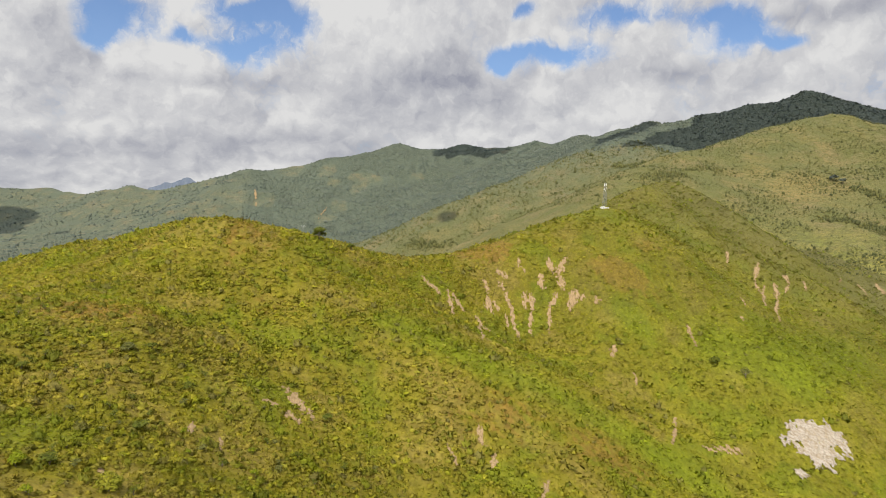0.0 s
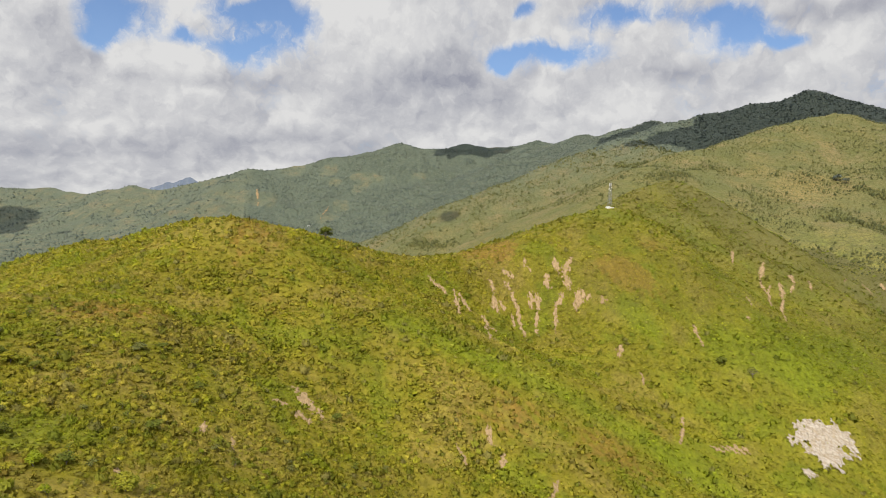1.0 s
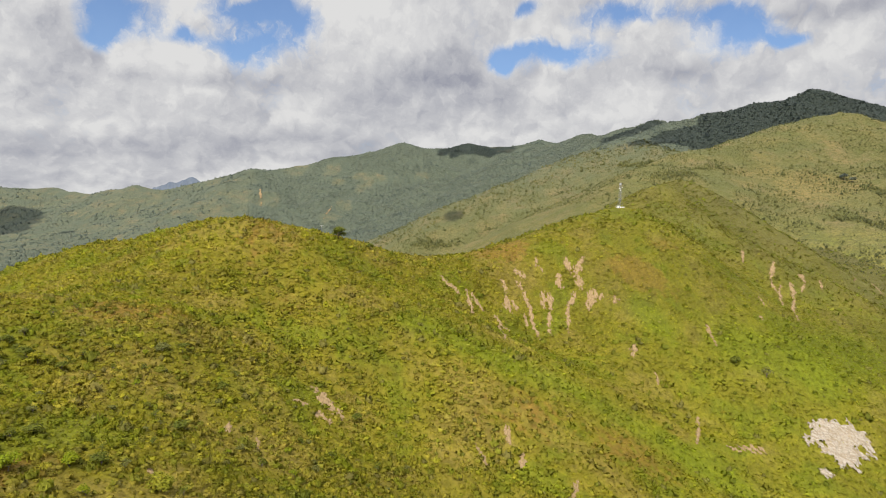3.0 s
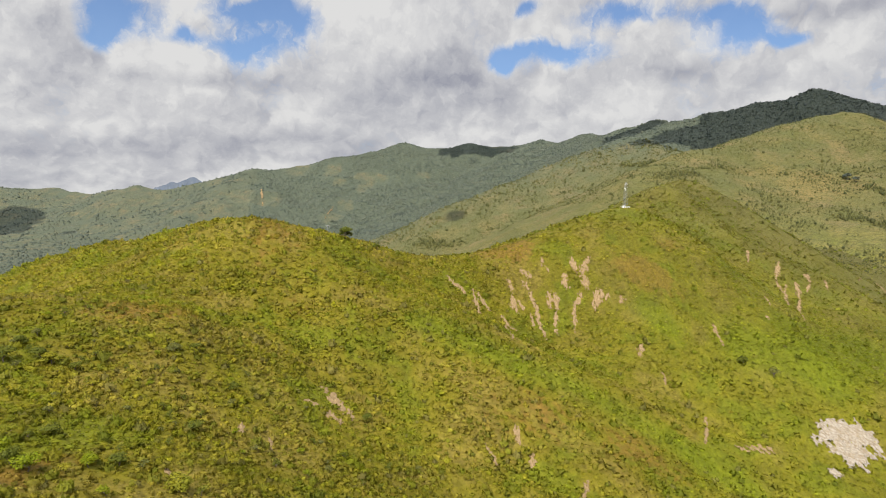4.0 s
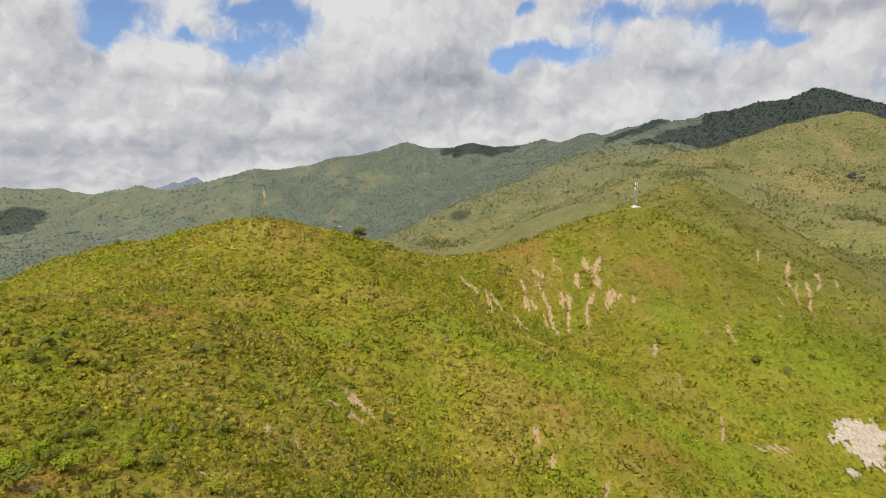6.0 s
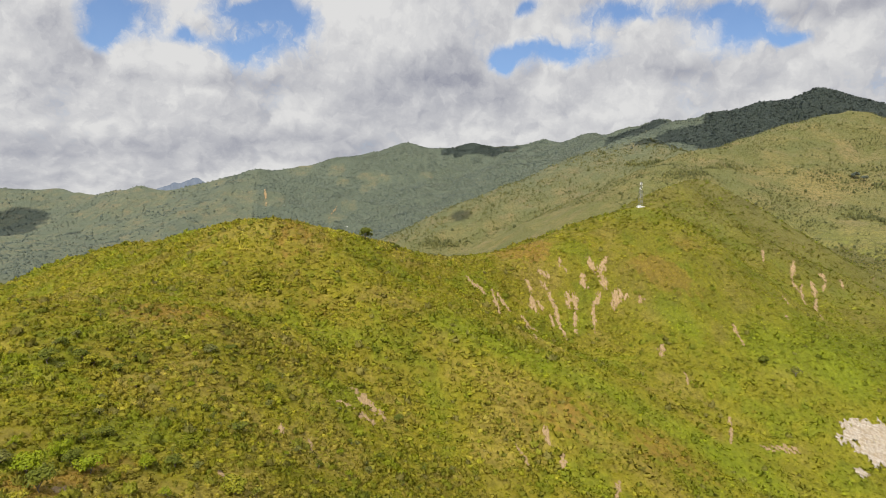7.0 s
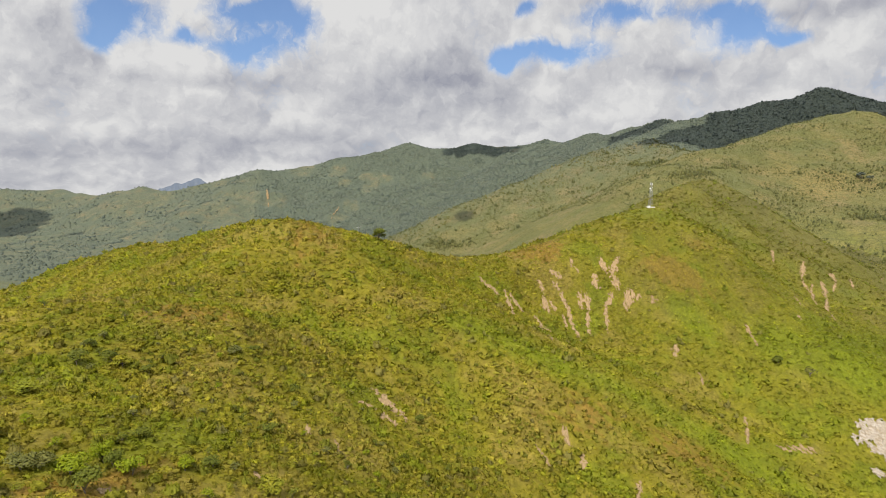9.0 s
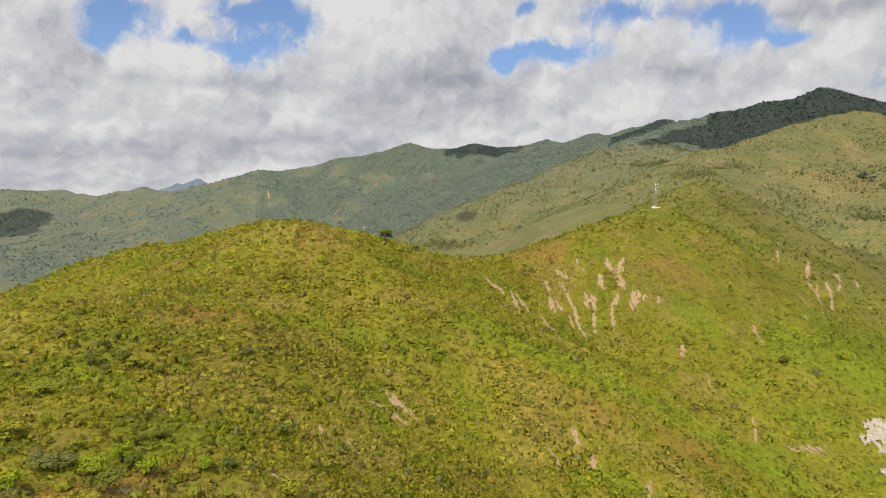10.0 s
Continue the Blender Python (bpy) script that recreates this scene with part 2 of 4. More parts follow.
def attribute(me, name, values):
    a = me.attributes.new(name, "FLOAT", "POINT")
    a.data.foreach_set("value", np.ascontiguousarray(values, dtype=np.float32))


# ---- cover of the land: where woods, dry grass and rust-coloured fern grow ----
CLEARINGS = [(-709, 4130, 42), (-640, 3960, 30), (-1142, 3460, 60), (-1119, 3260, 60), (-966, 3603, 38), (-544, 3569, 34), (-594, 3321, 32), (-491, 3885, 26), (-1754, 3716, 60), (-936, 4181, 45)]


def woods(x, y):
    """How wooded the ground is, 0 to 1: forest on the far range, scattered trees on the nearer mountains."""
    n = fbm(x / 300, y / 300, 4, 51)
    far_range = smooth(y + 1.2 * np.maximum(-x - 250, 0) + 0.35 * np.maximum(x - 900, 0), 2350, 2750)
    thin = 0.8 * smooth(-x, 800, 1500)
    clearing = np.zeros(np.shape(x))
    for cx, cy, r in CLEARINGS:
        clearing = np.maximum(clearing, np.exp(-((x - cx) ** 2 + ((y - cy) * 0.5) ** 2) / (2 * r * r)))
    clearing = clearing * (1 + 0.9 * fbm(x / 45, y / 70, 3, 57))
    far_range = far_range * (1 - 0.5 * smooth(-x, 750, 1350))
    return np.clip(far_range * (smooth(n, -0.62, -0.22) - thin * smooth(n, -0.1, 0.35) - 0.25 * thin) - 1.5 * clearing, 0, 1)


# x, y, radius, strength
RUST = [(203, 594, 15, 1.2), (185, 604, 12, 0.6), (-150, 337, 17, 0.55), (-170, 313, 16, 0.5), (60, 632, 20, 0.8), (84, 640, 14, 0.8), (60, 385, 24, 0.55), (-150, 470, 34, 0.35),
        (-125, 505, 26, 0.4), (120, 372, 22, 0.5), (440, 1000, 70, 0.6), (760, 1330, 60, 0.6), (233, 640, 12, 0.7), (-110, 148, 9, 0.6), (-124, 150, 8, 0.7), (-108, 177, 6, 0.6), (-112, 162, 5, 0.7)]


def rust(x, y):
    v = 0.55 * fbm(x / 60, y / 60, 3, 61) + 0.05
    for rx, ry, r, strength in RUST:
        v = v + strength * np.exp(-((x - rx) ** 2 + (y - ry) ** 2) / (2 * r * r))
    return np.clip(v, 0, 1)


# ---- materials ----
def leaf_material(name, low, mid, high, patch=0.03, rough=0.55, vary=0.14):
    """Foliage: patches of colour over tens of metres, tufts that differ, light that passes through."""
    m = bpy.data.materials.new(name)
    m.use_nodes = True
    N = Nodes(m.node_tree)
    where = N("ShaderNodeNewGeometry")
    pos = where.outputs["Position"]
    big = N.noise(pos, patch, 4, 0.6)
    small = N.noise(pos, patch * 9, 3, 0.6)
    tuft = where.outputs["Random Per Island"]
    c = N.mix(N.ramp(big, 0.35, 0.62), low, mid)
    c = N.mix(N.ramp(small, 0.42, 0.72), c, high)
    c = N.mix(1.0, c, N("ShaderNodeCombineColor", {0: N.ramp(tuft, 0, 1, 1 - vary, 1 + vary), 1: N.ramp(tuft, 0, 1, 1 - 0.85 * vary, 1 + 0.85 * vary), 2: N.ramp(tuft, 0, 1, 1 - 0.7 * vary, 1 + 0.6 * vary)}).outputs[0], "MULTIPLY")
    face = N("ShaderNodeBsdfPrincipled", {"Base Color": c, "Roughness": rough, "Specular IOR Level": 0.1})
    thin = N("ShaderNodeBsdfTranslucent", {0: c})
    N("ShaderNodeOutputMaterial", {0: N("ShaderNodeMixShader", {0: 0.36, 1: face, 2: thin})})
    return m


def ground_material():
    m = bpy.data.materials.new("hillside")
    m.use_nodes = True
    N = Nodes(m.node_tree)
    pos = N("ShaderNodeNewGeometry").outputs["Position"]
    wood = N("ShaderNodeAttribute", attribute_name="woods").outputs["Fac"]
    rusty = N("ShaderNodeAttribute", attribute_name="rust").outputs["Fac"]
    n1, n2, n3 = N.noise(pos, 0.011, 5, 0.6), N.noise(pos, 0.06, 5, 0.65), N.noise(pos, 0.6, 4, 0.7)
    mid_haze = N("ShaderNodeAttribute", attribute_name="mid_haze").outputs["Fac"]
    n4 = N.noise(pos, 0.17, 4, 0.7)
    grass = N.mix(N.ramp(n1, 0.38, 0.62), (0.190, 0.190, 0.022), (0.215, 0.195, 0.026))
    # distance haze is put into the grass colour, greyer from about 800 m on
    hazed_grass = N.mix(N.ramp(n1, 0.40, 0.60), (0.080, 0.083, 0.026), (0.102, 0.092, 0.032))
    # farther off, a bluer grey-green puts more haze into the ground colour
    far_haze = N("ShaderNodeAttribute", attribute_name="far_haze").outputs["Fac"]
    hazed_grass = N.mix(far_haze, hazed_grass, N.mix(N.ramp(n1, 0.4, 0.6), (0.076, 0.087, 0.052), (0.090, 0.097, 0.056)))
    grass = N.mix(mid_haze, grass, hazed_grass)
    dark = N.mix(far_haze, (0.080, 0.080, 0.022), (0.052, 0.063, 0.040))
    grass = N.mix(N.ramp(n2, 0.42, 0.60, 0, 0.75), grass, dark)
    red = N.math("MULTIPLY", N.ramp(N.noise(pos, 0.013, 5, 0.65), 0.50, 0.66), mid_haze)
    grass = N.mix(N.math("MULTIPLY", red, 0.4), grass, (0.145, 0.104, 0.054))
    grass = N.mix(N.math("MULTIPLY", rusty, 0.6), grass, (0.23, 0.155, 0.055))
    grass = N.mix(N.ramp(n4, 0.45, 0.60, 0, 0.8), grass, N.mix(0.2, dark, (0.0, 0.0, 0.0)))
    grass = N.mix(N.ramp(n3, 0.5, 0.8, 0, 0.45), grass, dark)
    # the forest floor's green is greyed by the same painted haze
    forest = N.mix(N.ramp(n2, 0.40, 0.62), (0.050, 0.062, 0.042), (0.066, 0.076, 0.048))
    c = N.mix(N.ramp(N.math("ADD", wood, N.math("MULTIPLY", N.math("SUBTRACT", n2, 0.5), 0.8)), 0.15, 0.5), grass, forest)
    bump = N("ShaderNodeBump", {"Height": N.math("ADD", N.math("MULTIPLY", n2, 3.0), N.math("MULTIPLY", n3, 0.9)), "Strength": 0.7, "Distance": 2.0})
    b = N("ShaderNodeBsdfPrincipled", {"Base Color": c, "Roughness": 0.85, "Specular IOR Level": 0.15, "Normal": bump})
    N("ShaderNodeOutputMaterial", {0: b})
    return m


def earth_material(name, pale, deep, grain=0.5):
    m = bpy.data.materials.new(name)
    m.use_nodes = True
    N = Nodes(m.node_tree)
    pos = N("ShaderNodeNewGeometry").outputs["Position"]
    n1, n2 = N.noise(N.vec("MULTIPLY", pos, (1.5, 0.45, 0.45)), grain, 5, 0.65), N.noise(pos, grain * 5, 4, 0.65)      # washed in lines downhill
    c = N.mix(N.ramp(n1, 0.35, 0.68), pale, deep)
    c = N.mix(N.ramp(n2, 0.5, 0.75, 0, 0.5), c, tuple(0.55 * v for v in deep))
    bump = N("ShaderNodeBump", {"Height": N.math("ADD", n1, N.math("MULTIPLY", n2, 0.4)), "Strength": 0.8, "Distance": 0.8})
    N("ShaderNodeOutputMaterial", {0: N("ShaderNodeBsdfPrincipled", {"Base Color": c, "Roughness": 0.9, "Specular IOR Level": 0.2, "Normal": bump})})
    return m


def plain_material(name, colour, rough=0.5, metal=0.0, grain=3.0):
    m = bpy.data.materials.new(name)
    m.use_nodes = True
    N = Nodes(m.node_tree)
    pos = N("ShaderNodeNewGeometry").outputs["Position"]
    n = N.noise(pos, grain, 4, 0.6)
    c = N.mix(N.ramp(n, 0.4, 0.75, 0, 0.5), colour, tuple(0.7 * v for v in colour))
    N("ShaderNodeOutputMaterial", {0: N("ShaderNodeBsdfPrincipled", {"Base Color": c, "Roughness": N.ramp(n, 0.3, 0.8, rough, min(1, rough + 0.25)), "Metallic": metal})})
    return m


GROUND = ground_material()
LEAF_GREEN = leaf_material("green_leaves", (0.2, 0.205, 0.016), (0.25, 0.23, 0.018), (0.16, 0.18, 0.016))
LEAF_YELLOW = leaf_material("yellow_green_leaves", (0.26, 0.235, 0.02), (0.29, 0.25, 0.022), (0.21, 0.21, 0.018))
# far tree crowns: haze is put into the base colour as grey-blue green
LEAF_HAZED = leaf_material("hazed_forest_leaves", (0.070, 0.088, 0.073), (0.106, 0.120, 0.088), (0.086, 0.104, 0.081), 0.009, vary=0.22)
LEAF_TREE = leaf_material("tree_leaves", (0.10, 0.116, 0.014), (0.13, 0.14, 0.016), (0.08, 0.094, 0.013), 0.08)
LEAF_BRIGHT = leaf_material("fresh_leaves", (0.175, 0.215, 0.008), (0.21, 0.235, 0.009), (0.14, 0.175, 0.008), 0.2)
LEAF_SAGE = leaf_material("upland_bush_leaves", (0.085, 0.090, 0.030), (0.112, 0.108, 0.034), (0.070, 0.078, 0.028), 0.02, vary=0.25)
LEAF_GREY = leaf_material("grey_green_leaves", (0.135, 0.138, 0.034), (0.155, 0.152, 0.038), (0.110, 0.114, 0.030), 0.2)
BARK = plain_material("bark", (0.16, 0.13, 0.10), 0.85)
SOIL = earth_material("bare_soil", (0.262, 0.182, 0.090), (0.165, 0.110, 0.050), 0.8)


def rock_material():
    """Broken pale rock: cream faces, tan weathering in streaks down the slope, dark cracks."""
    m = bpy.data.materials.new("pale_rock")
    m.use_nodes = True
    N = Nodes(m.node_tree)
    pos = N("ShaderNodeNewGeometry").outputs["Position"]
    fall = N("ShaderNodeVectorRotate", {"Vector": pos, "Angle": radians(45)}, rotation_type="Z_AXIS").outputs[0]
    streak = N.noise(N.vec("MULTIPLY", fall, (0.16, 0.8, 0.3)), 1.0, 5, 0.65)
    patch, crack = N.noise(pos, 0.11, 4, 0.6), N.noise(pos, 1.1, 5, 0.7)
    c = N.mix(N.ramp(streak, 0.38, 0.62), (0.345, 0.305, 0.245), (0.245, 0.195, 0.130))
    c = N.mix(N.ramp(patch, 0.54, 0.70, 0, 0.75), c, (0.28, 0.225, 0.145))
    c = N.mix(N.ramp(crack, 0.51, 0.64, 0, 0.75), c, (0.15, 0.12, 0.085))
    bump = N("ShaderNodeBump", {"Height": N.math("ADD", streak, N.math("MULTIPLY", crack, 0.5)), "Strength": 1.0, "Distance": 1.5})
    N("ShaderNodeOutputMaterial", {0: N("ShaderNodeBsdfPrincipled", {"Base Color": c, "Roughness": 0.9, "Specular IOR Level": 0.2, "Normal": bump})})
    return m


PALE_ROCK = rock_material()
STEEL = plain_material("galvanised_steel", (0.24, 0.25, 0.27), 0.6, 0.3)
CONCRETE = plain_material("painted_concrete", (0.72, 0.71, 0.68), 0.8, 0.0, 0.6)
WHITE_PLASTIC = plain_material("white_radome", (0.78, 0.78, 0.77), 0.45)


def axis_steps(bounds):
    """Coordinates from (start, end, step, ...) stretches; the step may grow between stretches."""
    out = []
    for a, b, s in bounds:
        out.append(np.linspace(a, b, max(2, int(round((b - a) / s)) + 1))[:-1])
    return np.concatenate(out + [[bounds[-1][1]]])


def in_wedge(x, y):
    """A wedge fitted to the camera's view of the near hills, without their far backs."""
    return (y < 672 + 0.9 * np.maximum(x, 0)) & (y > 100 + 0.7 * np.maximum(x - 110, 0)) & (np.abs(x) < 45 + 0.76 * y)


def build_ground():
    xs = axis_steps([(-6000, -3400, 120), (-3400, -1600, 30), (-1600, -420, 22), (-420, 640, 8), (640, 1300, 9), (1300, 2200, 22), (2200, 6000, 140)])
    ys = axis_steps([(-6000, -200, 250), (-200, 120, 16), (120, 780, 8), (780, 1700, 9), (1700, 3300, 20), (3300, 4960, 26)])
    gx, gy = np.meshgrid(xs, ys)
    x, y = gx.ravel(), gy.ravel()
    z = ground_height(x, y) - 1.2 * in_wedge(x, y)       # bare earth lies below the matted cover of the near hills
    nx, ny = len(xs), len(ys)
    i = (np.arange(ny - 1)[:, None] * nx + np.arange(nx - 1)[None]).ravel()
    me = mesh_from("ground", np.stack([x, y, z], 1), np.stack([i, i + 1, i + nx + 1, i + nx], 1))
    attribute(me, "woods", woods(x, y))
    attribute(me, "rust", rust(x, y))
    # distance masks for the haze mixed into the ground's colour
    attribute(me, "far_haze", smooth(y + 0.8 * np.maximum(-x - 400, 0), 1750, 2900))
    attribute(me, "mid_haze", smooth(np.hypot(x, y) + 2.0 * np.maximum(420 - x, 0), 820, 1450))
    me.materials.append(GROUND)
    ob = new("ground", me)
    tagged(ob, "mountain land with steep yellow-green scrub slopes and ridges", "ground", kind="structure")
    return ob


build_ground()


# ---- the farthest peaks ----
def distant_peaks(peaks, depth, wide):
    """A far blue range: a rough ridge of given peaks (x, height), placed to fit the camera's view."""
    x = np.arange(-wide, wide, 14.0)
    crest = np.full(x.shape, -60.0)
    for px, top, fall in peaks:
        crest = np.maximum(crest, top + 40 * fall - fall * np.sqrt((x - px) ** 2 + 1600))
    crest = crest + 22 * fbm(x / 70, np.zeros(x.shape), 4, 201)
    rows = []
    for k, (drop, ahead) in enumerate(((0.0, 0.0), (0.3, -50.0), (0.65, -110.0), (1.0, -170.0))):
        z = crest * (1 - drop) + -150 * drop
        rows.append(np.stack([x + 20 * perlin(x / 60, np.full(x.shape, k * 3.1), 205), depth + ahead + 30 * perlin(x / 45, np.full(x.shape, k * 2.3), 207), z], 1))
    n = len(x)
    i = (np.arange(3)[:, None] * n + np.arange(n - 1)[None]).ravel()
    me = mesh_from("backdrop", np.concatenate(rows), np.stack([i, i + n, i + n + 1, i + 1], 1), False)
    m = bpy.data.materials.new("haze_blue_peaks")
    m.use_nodes = True
    N = Nodes(m.node_tree)
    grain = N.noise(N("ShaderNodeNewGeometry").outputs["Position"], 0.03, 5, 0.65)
    # the blue-grey base colour has the distance haze painted in
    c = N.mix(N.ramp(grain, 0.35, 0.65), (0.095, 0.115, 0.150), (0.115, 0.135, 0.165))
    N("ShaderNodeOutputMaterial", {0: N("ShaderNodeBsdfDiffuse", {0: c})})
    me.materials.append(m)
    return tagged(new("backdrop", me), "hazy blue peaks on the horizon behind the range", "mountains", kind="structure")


distant_peaks([(-1838, 226, 0.8), (-1900, 196, 0.4), (-1985, 184, 0.45), (-2050, 158, 0.3), (-3480, 172, 0.35), (-1740, 190, 0.5)], 4690, 3700)


# ---- foliage ----
def jittered(x0, x1, y0, y1, step, seed):
    rng = np.random.RandomState(seed)
    gx, gy = np.meshgrid(np.arange(x0, x1, step), np.arange(y0, y1, step))
    x = gx.ravel() + rng.uniform(-0.5, 0.5, gx.size) * step
    y = gy.ravel() + rng.uniform(-0.5, 0.5, gx.size) * step
    return x, y, rng


SCARS = []          # x0, y0, x1, y1, width


def scar_edge(x, y, lines):
    """Signed distance to the ragged rim of the bare patches along the lines, below 0 inside."""
    shape = np.shape(x)
    x, y = np.ravel(x), np.ravel(y)
    d = np.full(x.shape, 99.0)
    for ax, ay, bx, by, w in lines:
        reach = 3 * w + 3
        near = np.nonzero((x > min(ax, bx) - reach) & (x < max(ax, bx) + reach) & (y > min(ay, by) - reach) & (y < max(ay, by) + reach))[0]
        if not len(near):
            continue
        u, v = x[near], y[near]
        dx, dy = bx - ax, by - ay
        s = np.clip(((u - ax) * dx + (v - ay) * dy) / (dx * dx + dy * dy), 0, 1)
        off = np.hypot(u - ax - s * dx + 1.6 * perlin(v / 7, u / 40, 311), v - ay - s * dy)
        rag = min(0.45 + 0.78 * w, 6)
        grain = rag * (0.7 * fbm(u / (0.35 * rag + 0.5), v / (1.6 * rag + 1.5), 3, 301) + 0.7 * perlin(u / 1.1, v / 3.0, 307) + 0.45 * perlin(u / 0.8, v / 0.9, 309))
        if w > 15:
            grain = 6.0 * fbm(u / 7, v / 8, 4, 315) + 3.0 * perlin((u + v) / 2.2, (u - v) / 10, 317)       # torn along the fall of the slope
        e = off - 0.55 * w * (1 - 0.6 * np.abs(2 * s - 1)) + grain
        if w > 15:
            e = e + 3.0 * (perlin(u / 2.6, v / 2.6, 313) > 0.24) * (off < 0.5 * w)      # plants that hold on in a wide slide
        d[near] = np.minimum(d[near], e)
    return d.reshape(shape)


def bare(x, y):
    """1 where the ground has slid away and nothing grows."""
    return (scar_edge(np.asarray(x, float), np.asarray(y, float), SCARS) < 0).astype(float)


GULLY_SCARS = [(10, 566, 22, 554, 5.2), (19, 561, 27, 552, 4.5), (33, 563, 38, 529, 4.0), (38, 561, 46, 545, 4.6), (68, 590, 70, 576, 3.5), (68, 575, 72, 558, 7.3), (75, 570, 79, 562, 4.0), (81, 605, 89, 599, 6.3), (83, 591, 86, 584, 5.5), (87, 584, 91, 564, 4.1), (90, 573, 91, 550, 4.7), (91, 555, 94, 527, 3.2), (85, 559, 86, 542, 2.6), (105, 586, 104, 569, 4.7), (110, 584, 111, 569, 5.5), (110, 571, 104, 541, 3.3), (58, 544, 62, 525, 5.1), (60, 529, 58, 453, 4.4), (65, 531, 68, 521, 3.1)]
SADDLE_SCARS = [(103, 621, 102, 611, 2.8), (104, 610, 109, 605, 2.8), (121, 602, 123, 590, 7.0), (132, 618, 135, 602, 8.6), (140, 599, 142, 587, 6.3), (149, 619, 138, 599, 5.1), (135, 583, 126, 570, 4.7), (127, 575, 121, 543, 3.3), (151, 583, 144, 568, 7.6), (154, 584, 150, 572, 4.9), (159, 578, 155, 573, 3.5), (168, 572, 170, 566, 5.5), (172, 521, 167, 506, 4.5)]
EAST_SCARS = [(395, 730, 376, 697, 5.1), (374, 693, 374, 676, 4.2), (384, 692, 366, 656, 2.8), (370, 664, 361, 640, 2.7), (399, 699, 391, 675, 5.7), (390, 673, 369, 637, 4.1), (374, 645, 349, 591, 2.7), (425, 725, 420, 708, 5.2), (417, 704, 407, 689, 2.9), (363, 737, 352, 714, 3.6), (243, 549, 243, 534, 2.7), (244, 535, 243, 525, 1.6), (319, 610, 316, 590, 2.4), (299, 567, 299, 560, 2.9), (443, 717, 435, 698, 3.7), (614, 844, 604, 812, 6.5), (586, 839, 568, 793, 3.6), (555, 830, 541, 806, 3.5), (179, 489, 178, 476, 2.3), (199, 450, 185, 415, 2.6)]
SOIL_PATCHES = [(222, 427, 225, 417, 4.0), (227, 428, 230, 419, 3.6), (232, 426, 234, 420, 3.0), (208, 422, 214, 418, 4.0), (216, 425, 219, 420, 3.0)]
HILL_SCARS = [(ax, ay, bx, by, 1.35 * w) for ax, ay, bx, by, w in [(50, 369, 51, 356, 2.7), (31, 348, 36, 333, 1.6), (58, 351, 55, 337, 2.2), (86, 336, 79, 317, 2.2), (-61, 353, -45, 335, 6.2), (-66, 327, -61, 329, 3.4),
              (-57, 327, -48, 325, 5.0), (-82, 271, -79, 257, 1.3), (-70, 269, -67, 261, 1.2), (-111, 158, -107, 155, 2.1), (-89, 164, -86, 162, 1.7), (-85, 200, -82, 196, 1.0)]]
ROCK_FACE = [(274, 435, 300, 452, 20), (282, 430, 302, 432, 30), (310, 450, 314, 436, 22), (288, 441, 310, 444, 28), (284, 418, 296, 426, 18)]
SMALL_ROCK = [(264, 406, 270, 404, 9)]


SCARS += SOIL_PATCHES + GULLY_SCARS + SADDLE_SCARS + EAST_SCARS + HILL_SCARS + ROCK_FACE + SMALL_ROCK


def slide(name, lines, material, label, category, step, rough, seed, lift=0.35, group=""):
    """A bare patch draped over the slope: a ragged sheet along the given lines, with loose relief."""
    xs = [v for l in lines for v in (l[0], l[2])]
    ys = [v for l in lines for v in (l[1], l[3])]
    w = max(l[4] for l in lines)
    x, y = np.meshgrid(np.arange(min(xs) - w, max(xs) + w, step), np.arange(min(ys) - w, max(ys) + w, step))
    d = scar_edge(x, y, lines) - 0.6
    inside = d < 0
    z = ground_height(x, y) + lift * smooth(-d, 0.0, 1.5) - 0.05 + rough * (fbm(x / 5, y / 7, 4, seed + 5, True) - 0.15 + 0.4 * perlin(x / 1.6, y / 4, seed)) * smooth(-d, 0.3, 3.5)
    index = -np.ones(x.shape, int)
    keep = inside[:-1, :-1] & inside[1:, :-1] & inside[:-1, 1:] & inside[1:, 1:]
    used = np.zeros(x.shape, bool)
    for a in (slice(None, -1), slice(1, None)):
        for b in (slice(None, -1), slice(1, None)):
            used[a, b] |= keep
    if keep.sum() < 3:
        return []
    index[used] = np.arange(used.sum())
    quads = np.stack([index[:-1, :-1][keep], index[:-1, 1:][keep], index[1:, 1:][keep], index[1:, :-1][keep]], 1)
    verts = np.stack([x[used], y[used], z[used]], 1)
    # each patch that stands apart is a thing of its own
    mark = np.arange(len(verts))
    while True:
        low = np.repeat(mark[quads].min(1)[:, None], 4, axis=1)
        after = mark.copy()
        np.minimum.at(after, quads.ravel(), low.ravel())
        after = after[after]
        if (after == mark).all():
            break
        mark = after
    made = []
    for m in np.unique(mark):
        own = quads[mark[quads[:, 0]] == m]
        if len(own) < 6:
            continue
        ids, back = np.unique(own, return_inverse=True)
        me = mesh_from(name, verts[ids], back.reshape(-1, 4))
        me.materials.append(material)
        made.append(tagged(new(name, me), label, category, group))
    return made


for n, line in enumerate(GULLY_SCARS + SADDLE_SCARS):
    slide("erosion_scar", [line], SOIL, "bare tan soil scar washed out below the saddle", "scar", 0.45, 0.5, 100 + n, group="erosion scars")
for n, line in enumerate(EAST_SCARS):
    slide("erosion_scar", [line], SOIL, "bare tan soil streak on the steep tower slope", "scar", 0.45, 0.5, 130 + n, group="erosion scars")
for n, line in enumerate(HILL_SCARS):
    slide("erosion_scar", [line], SOIL, "small bare tan soil scar on the scrub hill", "scar", 0.25, 0.3, 160 + n, group="erosion scars")
slide("erosion_scar", SOIL_PATCHES, SOIL, "broad bare tan soil patch low on the slope", "scar", 0.45, 0.5, 185)
